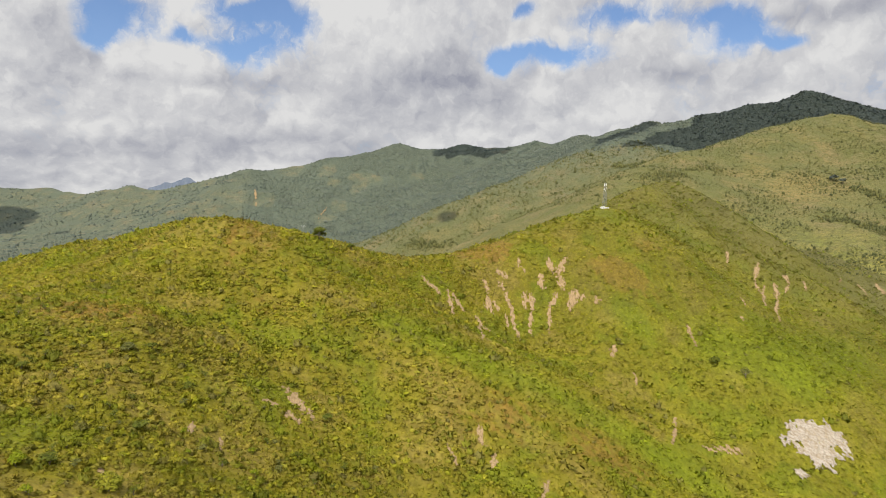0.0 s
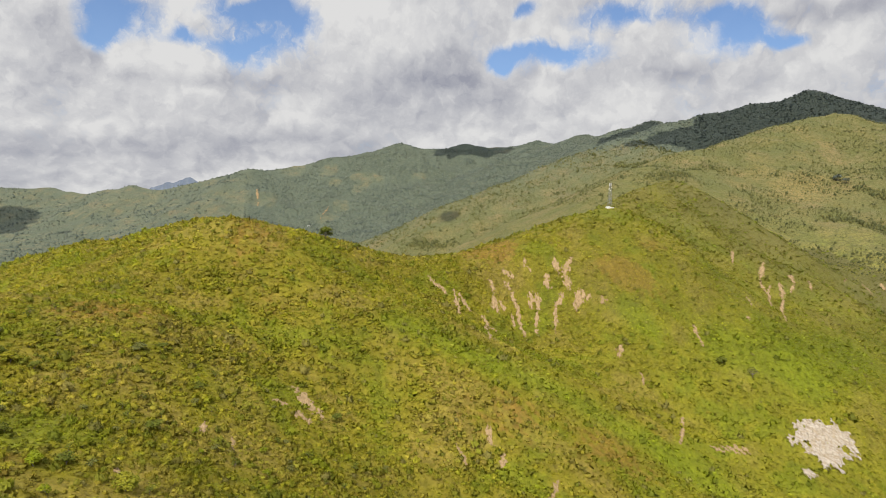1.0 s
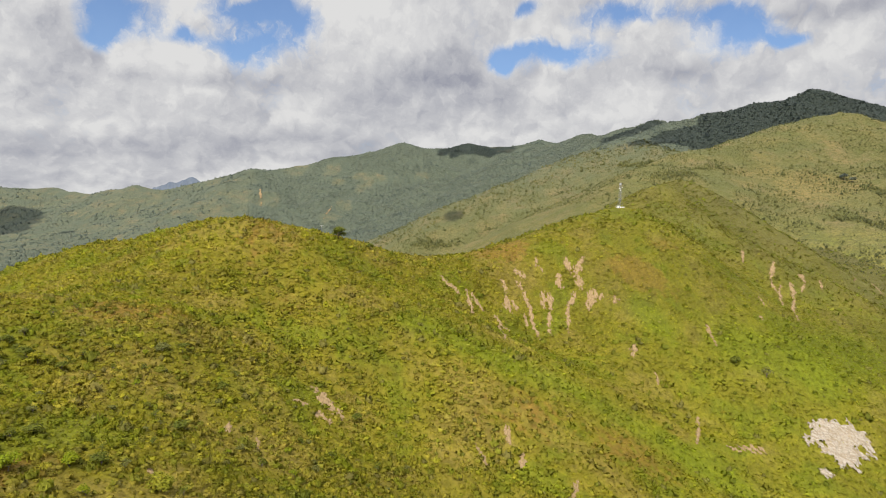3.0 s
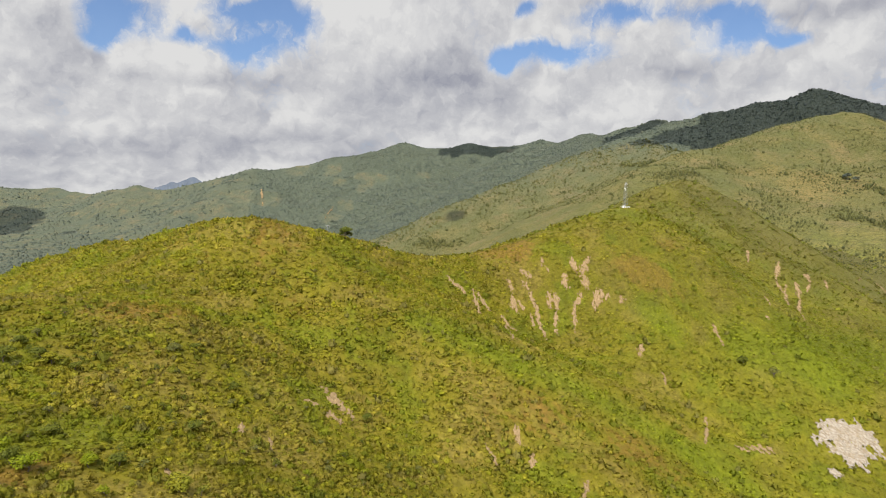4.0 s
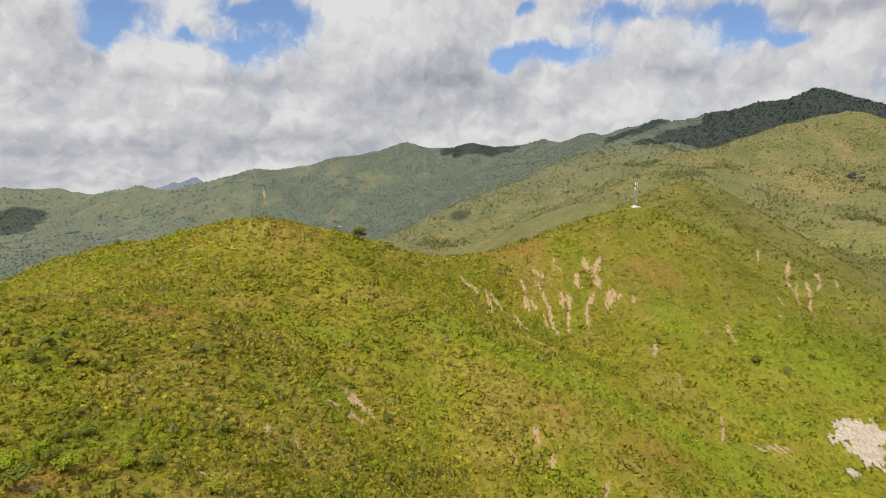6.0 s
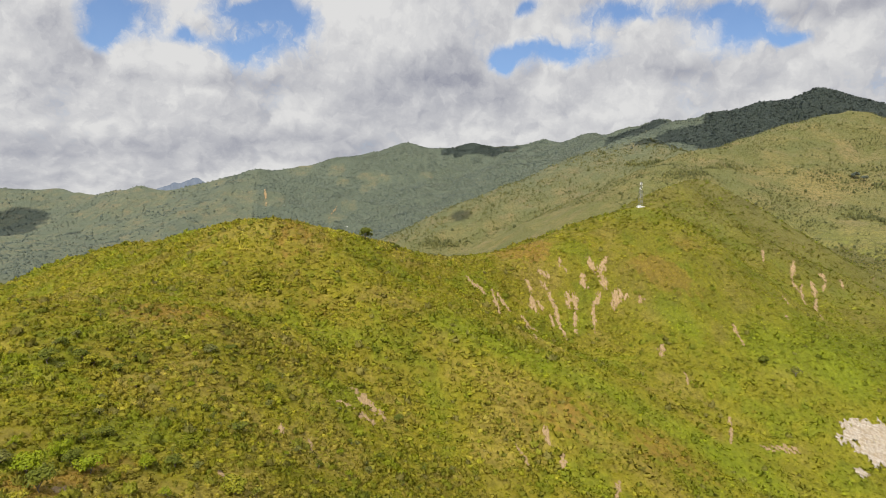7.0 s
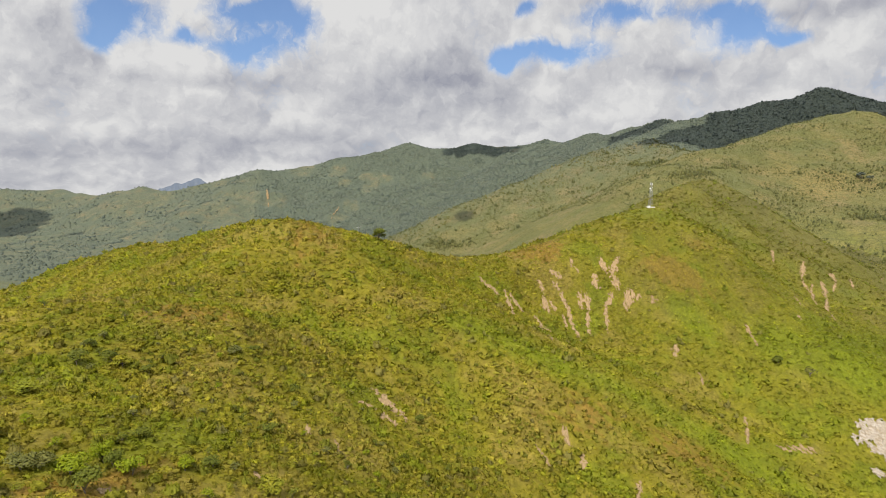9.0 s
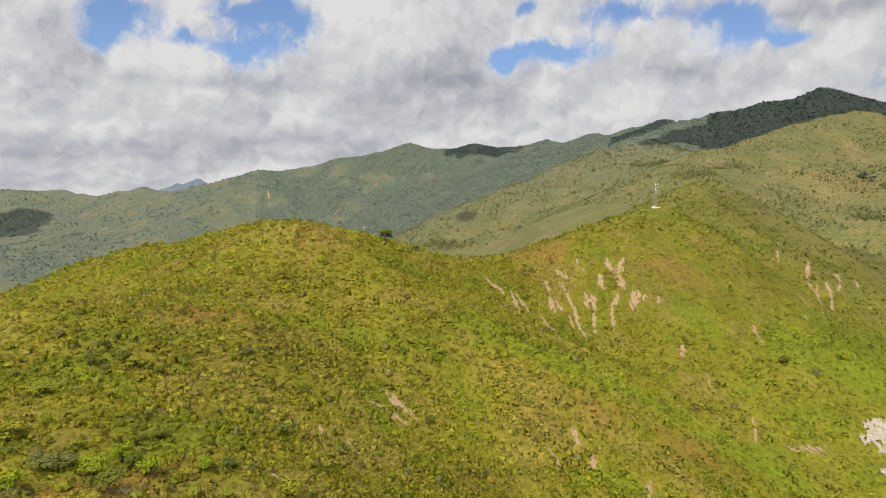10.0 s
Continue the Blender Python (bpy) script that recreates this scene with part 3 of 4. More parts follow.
slide("rock_face", ROCK_FACE, PALE_ROCK, "pale cream landslide face of broken rock on the slope", "rock face", 0.6, 3.2, 190, 0.3)
slide("rock_face", SMALL_ROCK, PALE_ROCK, "small pale rock outcrop below the landslide face", "rock face", 0.4, 1.2, 195, 0.8)


# moist gullies and dry ribs of the slopes: x, y to x, y, width
GREEN_BANDS = [(-8, 442, 64, 423, 16), (64, 423, 112, 414, 14), (112, 414, 155, 403, 14), (155, 403, 194, 383, 16), (266, 528, 305, 503, 26), (330, 520, 410, 590, 30), (60, 480, 100, 470, 16), (190, 560, 200, 540, 14)]
BROWN_BANDS = [(35, 399, 65, 380, 12), (65, 380, 98, 359, 12), (98, 359, 117, 334, 12), (-93, 329, -71, 301, 12), (-71, 301, -53, 276, 12), (-160, 310, -120, 330, 18), (-118, 148, -100, 170, 12), (-90, 165, -80, 185, 7), (150, 440, 175, 420, 8), (-190, 480, -130, 500, 16)]


def band(x, y, lines):
    best = np.zeros(np.shape(x))
    for ax, ay, bx, by, w in lines:
        dx, dy = bx - ax, by - ay
        t = np.clip(((x - ax) * dx + (y - ay) * dy) / (dx * dx + dy * dy), 0, 1)
        best = np.maximum(best, np.exp(-((x - ax - t * dx) ** 2 + (y - ay - t * dy) ** 2) / (w * w)))
    return best


# the last of these is scrub with distance haze put into its colour
YELLOW_GREEN, FRESH_GREEN, OLIVE, RUSTY, DEEP_GREEN, LUSH, HAZED_SCRUB = (np.array(c) for c in (
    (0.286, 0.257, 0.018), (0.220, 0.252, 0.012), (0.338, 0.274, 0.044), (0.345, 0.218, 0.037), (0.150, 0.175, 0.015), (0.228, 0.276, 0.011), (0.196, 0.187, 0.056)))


def blend(a, b, f):
    return a * (1 - f[..., None]) + b * f[..., None]


def cover_colour(x, y):
    """Leaf colour of the low cover: patches tens of metres wide, moist gullies greener, drier ribs browner, distance
    haze mixed in.
    """
    n = fbm(x / 48, y / 48, 3, 71) + 0.45 * fbm(x / 13, y / 13, 2, 75)
    leaf = blend(np.broadcast_to(YELLOW_GREEN, (*np.shape(x), 3)), FRESH_GREEN, 0.75 * smooth(n, 0.0, 0.45))
    leaf = blend(leaf, OLIVE, 0.85 * smooth(-n, 0.05, 0.5))
    wet, dry_rib = band(x, y, GREEN_BANDS), band(x, y, BROWN_BANDS)
    leaf = blend(leaf, OLIVE, 0.6 * smooth(dry_rib + 0.3 * n, 0.3, 0.8))
    leaf = blend(leaf, RUSTY, 0.8 * smooth(rust(x, y) + 0.55 * fbm(x / 6, y / 6, 2, 77), 0.4, 0.85))
    leaf = blend(leaf, LUSH, 0.8 * np.clip(wet + 0.3 * smooth(x, 60, 250) - dry_rib, 0, 1))
    mottle = 1 + 0.30 * perlin(x / 3.4, y / 4.6, 78) + 0.45 * perlin(x / 1.9, y / 2.4, 79) + 0.22 * perlin(x / 9, y / 11, 80)
    return blend(leaf * mottle[..., None], HAZED_SCRUB, haze_fade(x, y))


# share of haze colour mixed into the leaves, growing with distance
def haze_fade(x, y):
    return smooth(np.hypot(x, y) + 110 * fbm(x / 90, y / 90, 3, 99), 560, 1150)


_sx, _sy = np.arange(-560, 760, 8.0), np.arange(60, 980, 8.0)
_fall_y, _fall_x = np.gradient(ground_height(*np.meshgrid(_sx, _sy)), 8.0)


def near_normal(x, y):
    """The slope's normal at plan points of the near hills."""
    i = np.clip(np.round((x - _sx[0]) / 8).astype(int), 0, len(_sx) - 1)
    j = np.clip(np.round((y - _sy[0]) / 8).astype(int), 0, len(_sy) - 1)
    n = np.stack([-_fall_x[j, i], -_fall_y[j, i], np.ones(len(x))], 1)
    return n / np.linalg.norm(n, axis=1)[:, None]


def colour_attribute(me, rgb):
    a = me.attributes.new("leaf_colour", "FLOAT_COLOR", "POINT")
    a.data.foreach_set("color", np.concatenate([rgb, np.ones((len(rgb), 1))], 1).astype(np.float32).ravel())


def scrub_material():
    """Shrub leaves: each plant's own colour, speckled leaf by leaf, with light passing through."""
    m = bpy.data.materials.new("scrub_leaves")
    m.use_nodes = True
    N = Nodes(m.node_tree)
    geo = N("ShaderNodeNewGeometry")
    pos = geo.outputs["Position"]
    own = N("ShaderNodeAttribute", attribute_name="leaf_colour").outputs["Color"]
    speck, big = N.noise(pos, 2.2, 4, 0.7), N.noise(pos, 0.02, 4, 0.6)
    f = N.math("MULTIPLY", N.math("MULTIPLY", N.ramp(speck, 0.3, 0.7, 0.84, 1.15), N.ramp(big, 0.35, 0.65, 0.92, 1.08)), N.ramp(geo.outputs["Random Per Island"], 0, 1, 0.9, 1.1))
    c = N.mix(1.0, own, N("ShaderNodeCombineColor", {0: f, 1: f, 2: f}).outputs[0], "MULTIPLY")
    bump = N("ShaderNodeBump", {"Height": speck, "Strength": 0.7, "Distance": 0.6})
    face = N("ShaderNodeBsdfPrincipled", {"Base Color": c, "Roughness": 0.6, "Specular IOR Level": 0.2, "Normal": bump})
    N("ShaderNodeOutputMaterial", {0: N("ShaderNodeMixShader", {0: 0.56, 1: face, 2: N("ShaderNodeBsdfTranslucent", {0: c})})})
    return m


SCRUB = scrub_material()
# stretches of the near hills: x from, x to, y from, y to, spacing of the cover, tufts to a square metre, tuft size
STRETCHES = [(-300, 180, 112, 332, 1.15, 1.0, 0.36, "low scrub and grass on the nearest slope"),
             (-420, 470, 332, 520, 1.5, 0.6, 0.46, "low green and yellow scrub on the hill and valley slopes"),
             (-470, 560, 520, 660, 1.75, 0.7, 0.50, "low scrub along the hill crest and below the tower"),
             (60, 640, 660, 1010, 2.0, 0.5, 0.65, "low scrub on the tower ridge and the slope behind"),
             (180, 420, 230, 332, 1.2, 1.0, 0.42, "lush low scrub at the foot of the slope")]


def grass_height(x, y):
    return np.where(bare(x, y) > 0.5, -0.6, 0.15 + (0.95 * perlin(x / 2.9, y / 3.4, 93) + 0.6 * perlin(x / 1.4, y / 1.6, 95)) * (1 - 0.8 * haze_fade(x, y)))


def scrub(n, x0, x1, y0, y1, step, density, size, label):
    rng = np.random.RandomState(500 + n)
    xs, ys = np.arange(x0, x1 + step, step), np.arange(y0, y1 + step, step)
    gx, gy = np.meshgrid(xs, ys)
    x, y = gx.ravel() + rng.uniform(-0.25, 0.25, gx.size) * step, gy.ravel() + rng.uniform(-0.25, 0.25, gx.size) * step
    shown = in_wedge(x, y)
    nx = len(xs)
    i = (np.arange(len(ys) - 1)[:, None] * nx + np.arange(nx - 1)[None]).ravel()
    quads = np.stack([i, i + 1, i + nx + 1, i + nx], 1)
    quads = quads[shown[quads].all(1)]
    used, back = np.unique(quads, return_inverse=True)
    x, y = x[used], y[used]
    me = mesh_from("scrub", np.stack([x, y, ground_height(x, y) + grass_height(x, y)], 1), back.reshape(-1, 4))
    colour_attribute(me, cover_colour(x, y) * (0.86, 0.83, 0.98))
    me.materials.append(SCRUB)
    cover = tagged(new("scrub", me), label, "shrubs", kind="stuff")
    # leaf tufts standing on the cover
    k = int(density * (x1 - x0) * (y1 - y0))
    x, y = rng.uniform(x0, x1, k), rng.uniform(y0, y1, k)
    keep = in_wedge(x, y)
    x, y = x[keep], y[keep]
    h = grass_height(x, y)
    keep = h > -0.4
    x, y, h = x[keep], y[keep], h[keep]
    k = len(x)
    c = np.stack([x, y, ground_height(x, y) + h + size * rng.uniform(0.1, 0.6, k)], 1)
    lean = near_normal(x, y) + rng.normal(0, 0.28, (k, 3))
    normal = lean + rng.normal(0, 0.25, (k, 3))
    normal /= np.linalg.norm(normal, axis=1)[:, None]
    side = np.cross(normal, rng.normal(0, 1, (k, 3)))
    side /= np.linalg.norm(side, axis=1)[:, None]
    other = np.cross(normal, side)
    w = size * rng.lognormal(0, 0.35, (k, 1))
    v = np.stack([c - side * w - other * w * 0.5, c + side * w - other * w * 0.3, c + other * w], 1).reshape(-1, 3)
    me = mesh_from("leaf_tufts", v, np.arange(3 * k).reshape(-1, 3), True, np.repeat(lean, 3, axis=0))
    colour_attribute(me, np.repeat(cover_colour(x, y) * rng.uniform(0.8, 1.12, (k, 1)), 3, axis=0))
    me.materials.append(SCRUB)
    tufts = new("leaf_tufts", me)
    tufts.parent = cover


for n, stretch in enumerate(STRETCHES):
    scrub(n, *stretch)


def crown_shape(tufts, size, seed):
    """A lobed shrub crown of radius about 1 on the ground: points, triangles and soft outward normals.
    A dome of fifteen faces carries leaf tufts, which stand out of its skin."""
    rng = np.random.RandomState(seed)
    up = [(0, 0, 1)] + [(0.72 * math.cos(a), 0.72 * math.sin(a), 0.69) for a in np.arange(5) * 1.2566] + [(math.cos(a), math.sin(a), -0.1) for a in np.arange(5) * 1.2566 + 0.6]
    d = np.array(up) + rng.normal(0, 0.06, (11, 3))
    d /= np.linalg.norm(d, axis=1)[:, None]
    f = np.array([t for k in range(5) for t in ((0, 1 + k, 1 + (k + 1) % 5), (1 + k, 6 + k, 1 + (k + 1) % 5), (6 + k, 6 + (k + 1) % 5, 1 + (k + 1) % 5))])
    balls = [(np.zeros(3), 0.6)]
    for _ in range(7):
        c = rng.normal(0, 1, 3)
        c[2] = abs(c[2]) * 0.8
        balls.append((c / np.linalg.norm(c) * rng.uniform(0.36, 0.62), rng.uniform(0.34, 0.56)))

    def skin(d):
        far, out = np.zeros(len(d)), d.copy()
        for c, s in balls:
            along = d @ c
            inside = along**2 - (c @ c - s * s)
            t = along + np.sqrt(np.maximum(inside, 0))
            more = (inside > 0) & (t > far)
            far = np.where(more, t, far)
            out = np.where(more[:, None], (d * t[:, None] - c) / s, out)
        return far, out

    far, out = skin(d)
    v, n = d * 0.80 * far[:, None], 0.45 * out + 0.55 * d + (0, 0, 0.2)
    t = rng.normal(0, 1, (tufts, 3))
    t[:, 2] = np.where(t[:, 2] < -0.3, -t[:, 2], t[:, 2])
    t /= np.linalg.norm(t, axis=1)[:, None]
    far, out = skin(t)
    c = t * (far * rng.uniform(0.72, 1.08, tufts))[:, None]
    # upright sprays of leaves, wider at the foot
    rise = 0.55 * out + (0, 0, 0.75) + rng.normal(0, 0.35, (tufts, 3))
    rise /= np.linalg.norm(rise, axis=1)[:, None]
    side = np.cross(rise, out + rng.normal(0, 0.5, (tufts, 3)))
    side /= np.linalg.norm(side, axis=1)[:, None]
    w = size * rng.lognormal(0, 0.3, (tufts, 1))
    f = np.concatenate([f, len(v) + np.arange(3 * tufts).reshape(-1, 3)])
    v = np.concatenate([v, np.stack([c - side * w - rise * w * 0.7, c + side * w * 0.8 - rise * w * 0.9, c + rise * w * 1.6 + side * w * 0.2], 1).reshape(-1, 3)])
    n = np.concatenate([n, np.repeat(0.5 * out + 0.5 * t + (0, -0.1, 0.15) + rng.normal(0, 0.16, (tufts, 3)), 3, axis=0)])
    return v + (0, 0, 0.42), f, n


def crowd(name, x, y, radius, tall, shapes, seed, sink=0.15, lean=None):
    """One mesh of many crowns, turned, scaled and set on the ground at x, y; also which plant each point belongs to."""
    rng = np.random.RandomState(seed)
    z = ground_height(x, y)
    which, turn = rng.randint(0, len(shapes), len(x)), rng.uniform(0, 2 * math.pi, len(x))
    points, faces, normals, order, total = [], [], [], [], 0
    for s, (v, f, n) in enumerate(shapes):
        pick = np.nonzero(which == s)[0]
        c, si = np.cos(turn[pick])[:, None], np.sin(turn[pick])[:, None]
        r, h = radius[pick][:, None], tall[pick][:, None]
        points.append(np.stack([(v[:, 0] * c - v[:, 1] * si) * r + x[pick][:, None], (v[:, 0] * si + v[:, 1] * c) * r + y[pick][:, None], (v[:, 2] - sink) * h + z[pick][:, None]], -1).reshape(-1, 3))
        own = np.stack([(n[:, 0] * c - n[:, 1] * si), (n[:, 0] * si + n[:, 1] * c), n[:, 2] * r / h], -1)
        if lean is not None:
            own = own / np.linalg.norm(own, axis=2)[:, :, None] + lean[pick][:, None, :]
        normals.append(own.reshape(-1, 3))
        faces.append((f[None] + (np.arange(len(pick)) * len(v))[:, None, None]).reshape(-1, 3) + total)
        order.append(np.repeat(pick, len(v)))
        total += len(pick) * len(v)
    return mesh_from(name, np.concatenate(points), np.concatenate(faces), True, np.concatenate(normals)), np.concatenate(order)


# thickets: x from, x to, y from, y to, spacing, tufts to a shrub, tuft size, usual radius
THICKETS = [(-220, 60, 112, 218, 2.1, 40, 0.19, 1.2, "thicket of leafy green shrubs lowest on the nearest slope"),
            (-260, 180, 218, 332, 2.2, 21, 0.26, 1.25, "thicket of upright green shrubs on the nearest slope"),
            (-470, 60, 332, 600, 2.5, 9, 0.37, 1.35, "green and olive shrubs on the rounded hill"),
            (60, 560, 240, 660, 2.7, 9, 0.36, 1.3, "small yellow-green shrubs on the steep tower slope"),
            (60, 640, 660, 1010, 4.2, 8, 0.5, 1.7, "green shrubs on the ridge behind the tower"),
            (-330, 60, 600, 672, 4.6, 8, 0.5, 1.7, "shrubs along the back of the saddle")]


def thicket(n, x0, x1, y0, y1, step, tufts, size, usual, label):
    shapes = [crown_shape(tufts, size, 700 + 10 * n + k) for k in range(9)]
    x, y, rng = jittered(x0, x1, y0, y1, step, 40 + n)
    thick = smooth(fbm(x / 40, y / 40, 3, 91) + 0.4 * fbm(x / 12, y / 12, 2, 94), -0.35, 0.15)
    keep = in_wedge(x, y) & (rng.uniform(0, 1, len(x)) < 0.52 + 0.48 * thick) & (rust(x, y) < 0.8 + rng.uniform(0, 1.2, len(x)))
    x, y = x[keep], y[keep]
    keep = (scar_edge(x, y, SCARS) > 0.5) & (rng.uniform(0, 1, len(x)) > 0.75 * smooth(np.hypot(x, y), 850, 1200))
    x, y = x[keep], y[keep]
    k = len(x)
    calm = 1 - 0.2 * smooth(x, 40, 170) * smooth(y, 330, 420)
    grow = (1 + 0.6 * fbm(x / 25, y / 25, 2, 97)) * (1 - 0.22 * smooth(rust(x, y), 0.35, 0.7)) * calm
    radius = np.clip(usual * grow * rng.lognormal(0, 0.42, k), 0.45, 3.0)
    kinds = np.array([YELLOW_GREEN, FRESH_GREEN, OLIVE, DEEP_GREEN, (0.26, 0.225, 0.06)])
    own = kinds[rng.choice(5, k, p=[0.34, 0.30, 0.18, 0.10, 0.08])]
    mine = (0.36 - 0.12 * smooth(x, 20, 150))[:, None]
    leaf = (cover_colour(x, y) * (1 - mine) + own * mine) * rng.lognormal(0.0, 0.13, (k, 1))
    me, order = crowd("thicket", x, y, radius, radius**0.85 * rng.uniform(0.5, 1.05, k) * calm, shapes, 900 + n, 0.2, near_normal(x, y) * (0.65 + 0.4 * smooth(x, 20, 150) * smooth(y, 300, 400))[:, None])
    colour_attribute(me, leaf[order])
    me.materials.append(SCRUB)
    tagged(new("thicket", me), label, "shrubs", kind="stuff")


for n, stretch in enumerate(THICKETS):
    thicket(n, *stretch)


# tall bushes: x from, x to, y from, y to, spacing, tufts to a bush, tuft size, usual radius
BUSHES = [(-240, 60, 112, 332, 6.2, 64, 0.15, 1.75, "tall dark bushes standing out of the nearest scrub"),
          (-470, 60, 332, 600, 7.0, 28, 0.22, 1.9, "tall dark green and grey bushes dotted over the rounded hill"),
          (60, 560, 240, 660, 7.0, 24, 0.24, 1.8, "dark bushes dotted over the steep tower slope"),
          (60, 640, 660, 1010, 9.0, 14, 0.28, 2.3, "dark bushes on the ridge behind the tower")]


def tall_bushes(n, x0, x1, y0, y1, step, tufts, size, usual, label):
    shapes = [crown_shape(tufts, size, 1100 + 10 * n + k) for k in range(9)]
    x, y, rng = jittered(x0, x1, y0, y1, step, 140 + n)
    clump = smooth(fbm(x / 34, y / 34, 3, 191) + 0.35 * band(x, y, GREEN_BANDS), -0.1, 0.45)
    keep = in_wedge(x, y) & (rng.uniform(0, 1, len(x)) < (0.14 + 0.75 * clump) * (1 - 0.45 * smooth(x, 30, 120)))
    x, y = x[keep], y[keep]
    keep = scar_edge(x, y, SCARS) > 1.5
    x, y = x[keep], y[keep]
    k = len(x)
    radius = np.clip(usual * rng.lognormal(0, 0.33, k), 0.9, 4.0)
    kinds = np.array([(0.140, 0.165, 0.014), (0.178, 0.208, 0.013), (0.215, 0.192, 0.056), (0.215, 0.245, 0.012)])
    leaf = (0.3 * cover_colour(x, y) + 0.7 * kinds[rng.choice(4, k, p=[0.32, 0.30, 0.22, 0.16])]) * rng.lognormal(0, 0.12, (k, 1))
    me, order = crowd("bushes", x, y, radius, radius * rng.uniform(0.75, 1.2, k), shapes, 1300 + n, 0.2, near_normal(x, y) * 0.6)
    colour_attribute(me, leaf[order])
    me.materials.append(SCRUB)
    tagged(new("bushes", me), label, "shrubs", kind="stuff")


for n, stretch in enumerate(BUSHES):
    tall_bushes(n, *stretch)


def crown_dome(seed):
    """A rounded far tree crown of nine triangles, lopsided: points, triangles, soft normals."""
    rng = np.random.RandomState(seed)
    v = [np.array([rng.uniform(-0.2, 0.2), rng.uniform(-0.2, 0.2), 1.35])]
    for turn, r, z in ((0.3, 0.72, 1.05), (0.6, 1.05, 0.1)):
        v += [np.array([math.cos(a + turn) * r, math.sin(a + turn) * r, z]) * rng.uniform(0.8, 1.15) for a in (0, 2.1, 4.2)]
    v = np.array(v)
    f = np.array([t for k in range(3) for t in ((0, 1 + k, 1 + (k + 1) % 3), (1 + k, 4 + k, 4 + (k + 1) % 3), (1 + k, 4 + (k + 1) % 3, 1 + (k + 1) % 3))])
    return v, f, v * (0.9, 0.9, 0.65)


FAR_SCARS = [(-1050, 3690, -1012, 3575, 16), (-1012, 3575, -990, 3500, 9), (-598, 3585, -612, 3250, 7)]


# lines of trees along ravines: x, y to x, y, width
GROVES = [(442, 1260, 540, 1340, 16), (560, 1385, 628, 1402, 14), (-190, 2900, -60, 3110, 16), (-70, 2060, 30, 2000, 15), (661, 2290, 745, 2240, 18), (740, 1150, 790, 1090, 18), (880, 1300, 900, 1220, 16)]


def far_trees():
    shapes = [crown_dome(340 + k) for k in range(8)]
    x, y, rng = jittered(-3300, 2300, 1700, 4900, 12.5, 6)
    stand = smooth(fbm(x / 75, y / 75, 3, 56), -0.45, 0.0)
    keep = (rng.uniform(0, 1, len(x)) < (0.14 * smooth(y - 0.6 * x, 2400, 2800) + 0.86 * woods(x, y)) * (0.35 + 0.65 * stand)) & (np.abs(x) < 0.78 * y + 150)
    x, y = x[keep], y[keep]
    crest = np.interp(x, (-3300, -1841, -1187, -712, -284, 700, 900, 1104, 1440, 1890, 2300), (4000, 3870, 4030, 4380, 4620, 4530, 4030, 3330, 2980, 2780, 2650))
    front = y < crest + 35
    x, y = x[front], y[front]
    open_ground = scar_edge(x, y, FAR_SCARS) > 4
    x, y = x[open_ground], y[open_ground]
    r = np.clip(rng.lognormal(math.log(4.0), 0.36, len(x)) * (1 + 0.5 * fbm(x / 120, y / 120, 2, 58)), 2.0, 9.0)
    me, _ = crowd("forest", x, y, r, r * rng.uniform(0.5, 0.9, len(x)), shapes, 61)
    me.materials.append(LEAF_HAZED)
    tagged(new("forest", me), "dark green forest covering the far mountain range", "forest", kind="stuff")
    # open slopes: scattered trees and bushes
    x, y, rng = jittered(-300, 1750, 720, 2750, 5.0, 7)
    n = fbm(x / 110, y / 110, 4, 81)
    grove = np.zeros(len(x))
    for ax, ay, bx, by, w in GROVES:
        dx, dy = bx - ax, by - ay
        t = np.clip(((x - ax) * dx + (y - ay) * dy) / (dx * dx + dy * dy), 0, 1)
        grove = np.maximum(grove, np.exp(-((x - ax - t * dx) ** 2 + (y - ay - t * dy) ** 2) / (w * w)))
    keep = (rng.uniform(0, 1, len(x)) < (smooth(n, -0.40, 0.35) * 0.7 + 0.10) * (1 - 0.55 * smooth(y, 1500, 1900)) + 0.8 * grove) & (x < 0.76 * y + 60) & (y > 1000 + 2.2 * np.maximum(350 - x, 0) - 0.9 * np.maximum(-50 - x, 0) - 0.55 * np.clip(x - 350, 0, 500))
    keep &= woods(x, y) < 0.5
    x, y = x[keep], y[keep]
    r = rng.lognormal(math.log(1.15), 0.45, len(x)) * (1 + 0.9 * grove[keep]) * (1 + 0.7 * smooth(y, 1500, 2300))
    shapes = [crown_dome(360 + k) for k in range(8)]
    me, _ = crowd("hillside_trees", x, y, r, r * rng.uniform(0.8, 1.3, len(x)), shapes, 71)
    me.materials.append(LEAF_SAGE)
    tagged(new("hillside_trees", me), "scattered dark trees and bushes on the grassy mountain", "trees", kind="stuff")


far_trees()
for n, line in enumerate(FAR_SCARS):
    slide("erosion_scar", [line], SOIL, "orange-tan landslide scar on the far forested mountain", "scar", 3.0, 1.0, 210 + n, 5.0)


# ---- parts ----
def part(name, bm, material, parent, label=""):
    """Links a bmesh as one mesh object under a thing or a part."""
    me = bpy.data.meshes.new(name)
    bm.to_mesh(me)
    bm.free()
    me.materials.append(material)
    ob = new(name, me)
    ob.parent = parent
    return tagged(ob, label) if label else ob


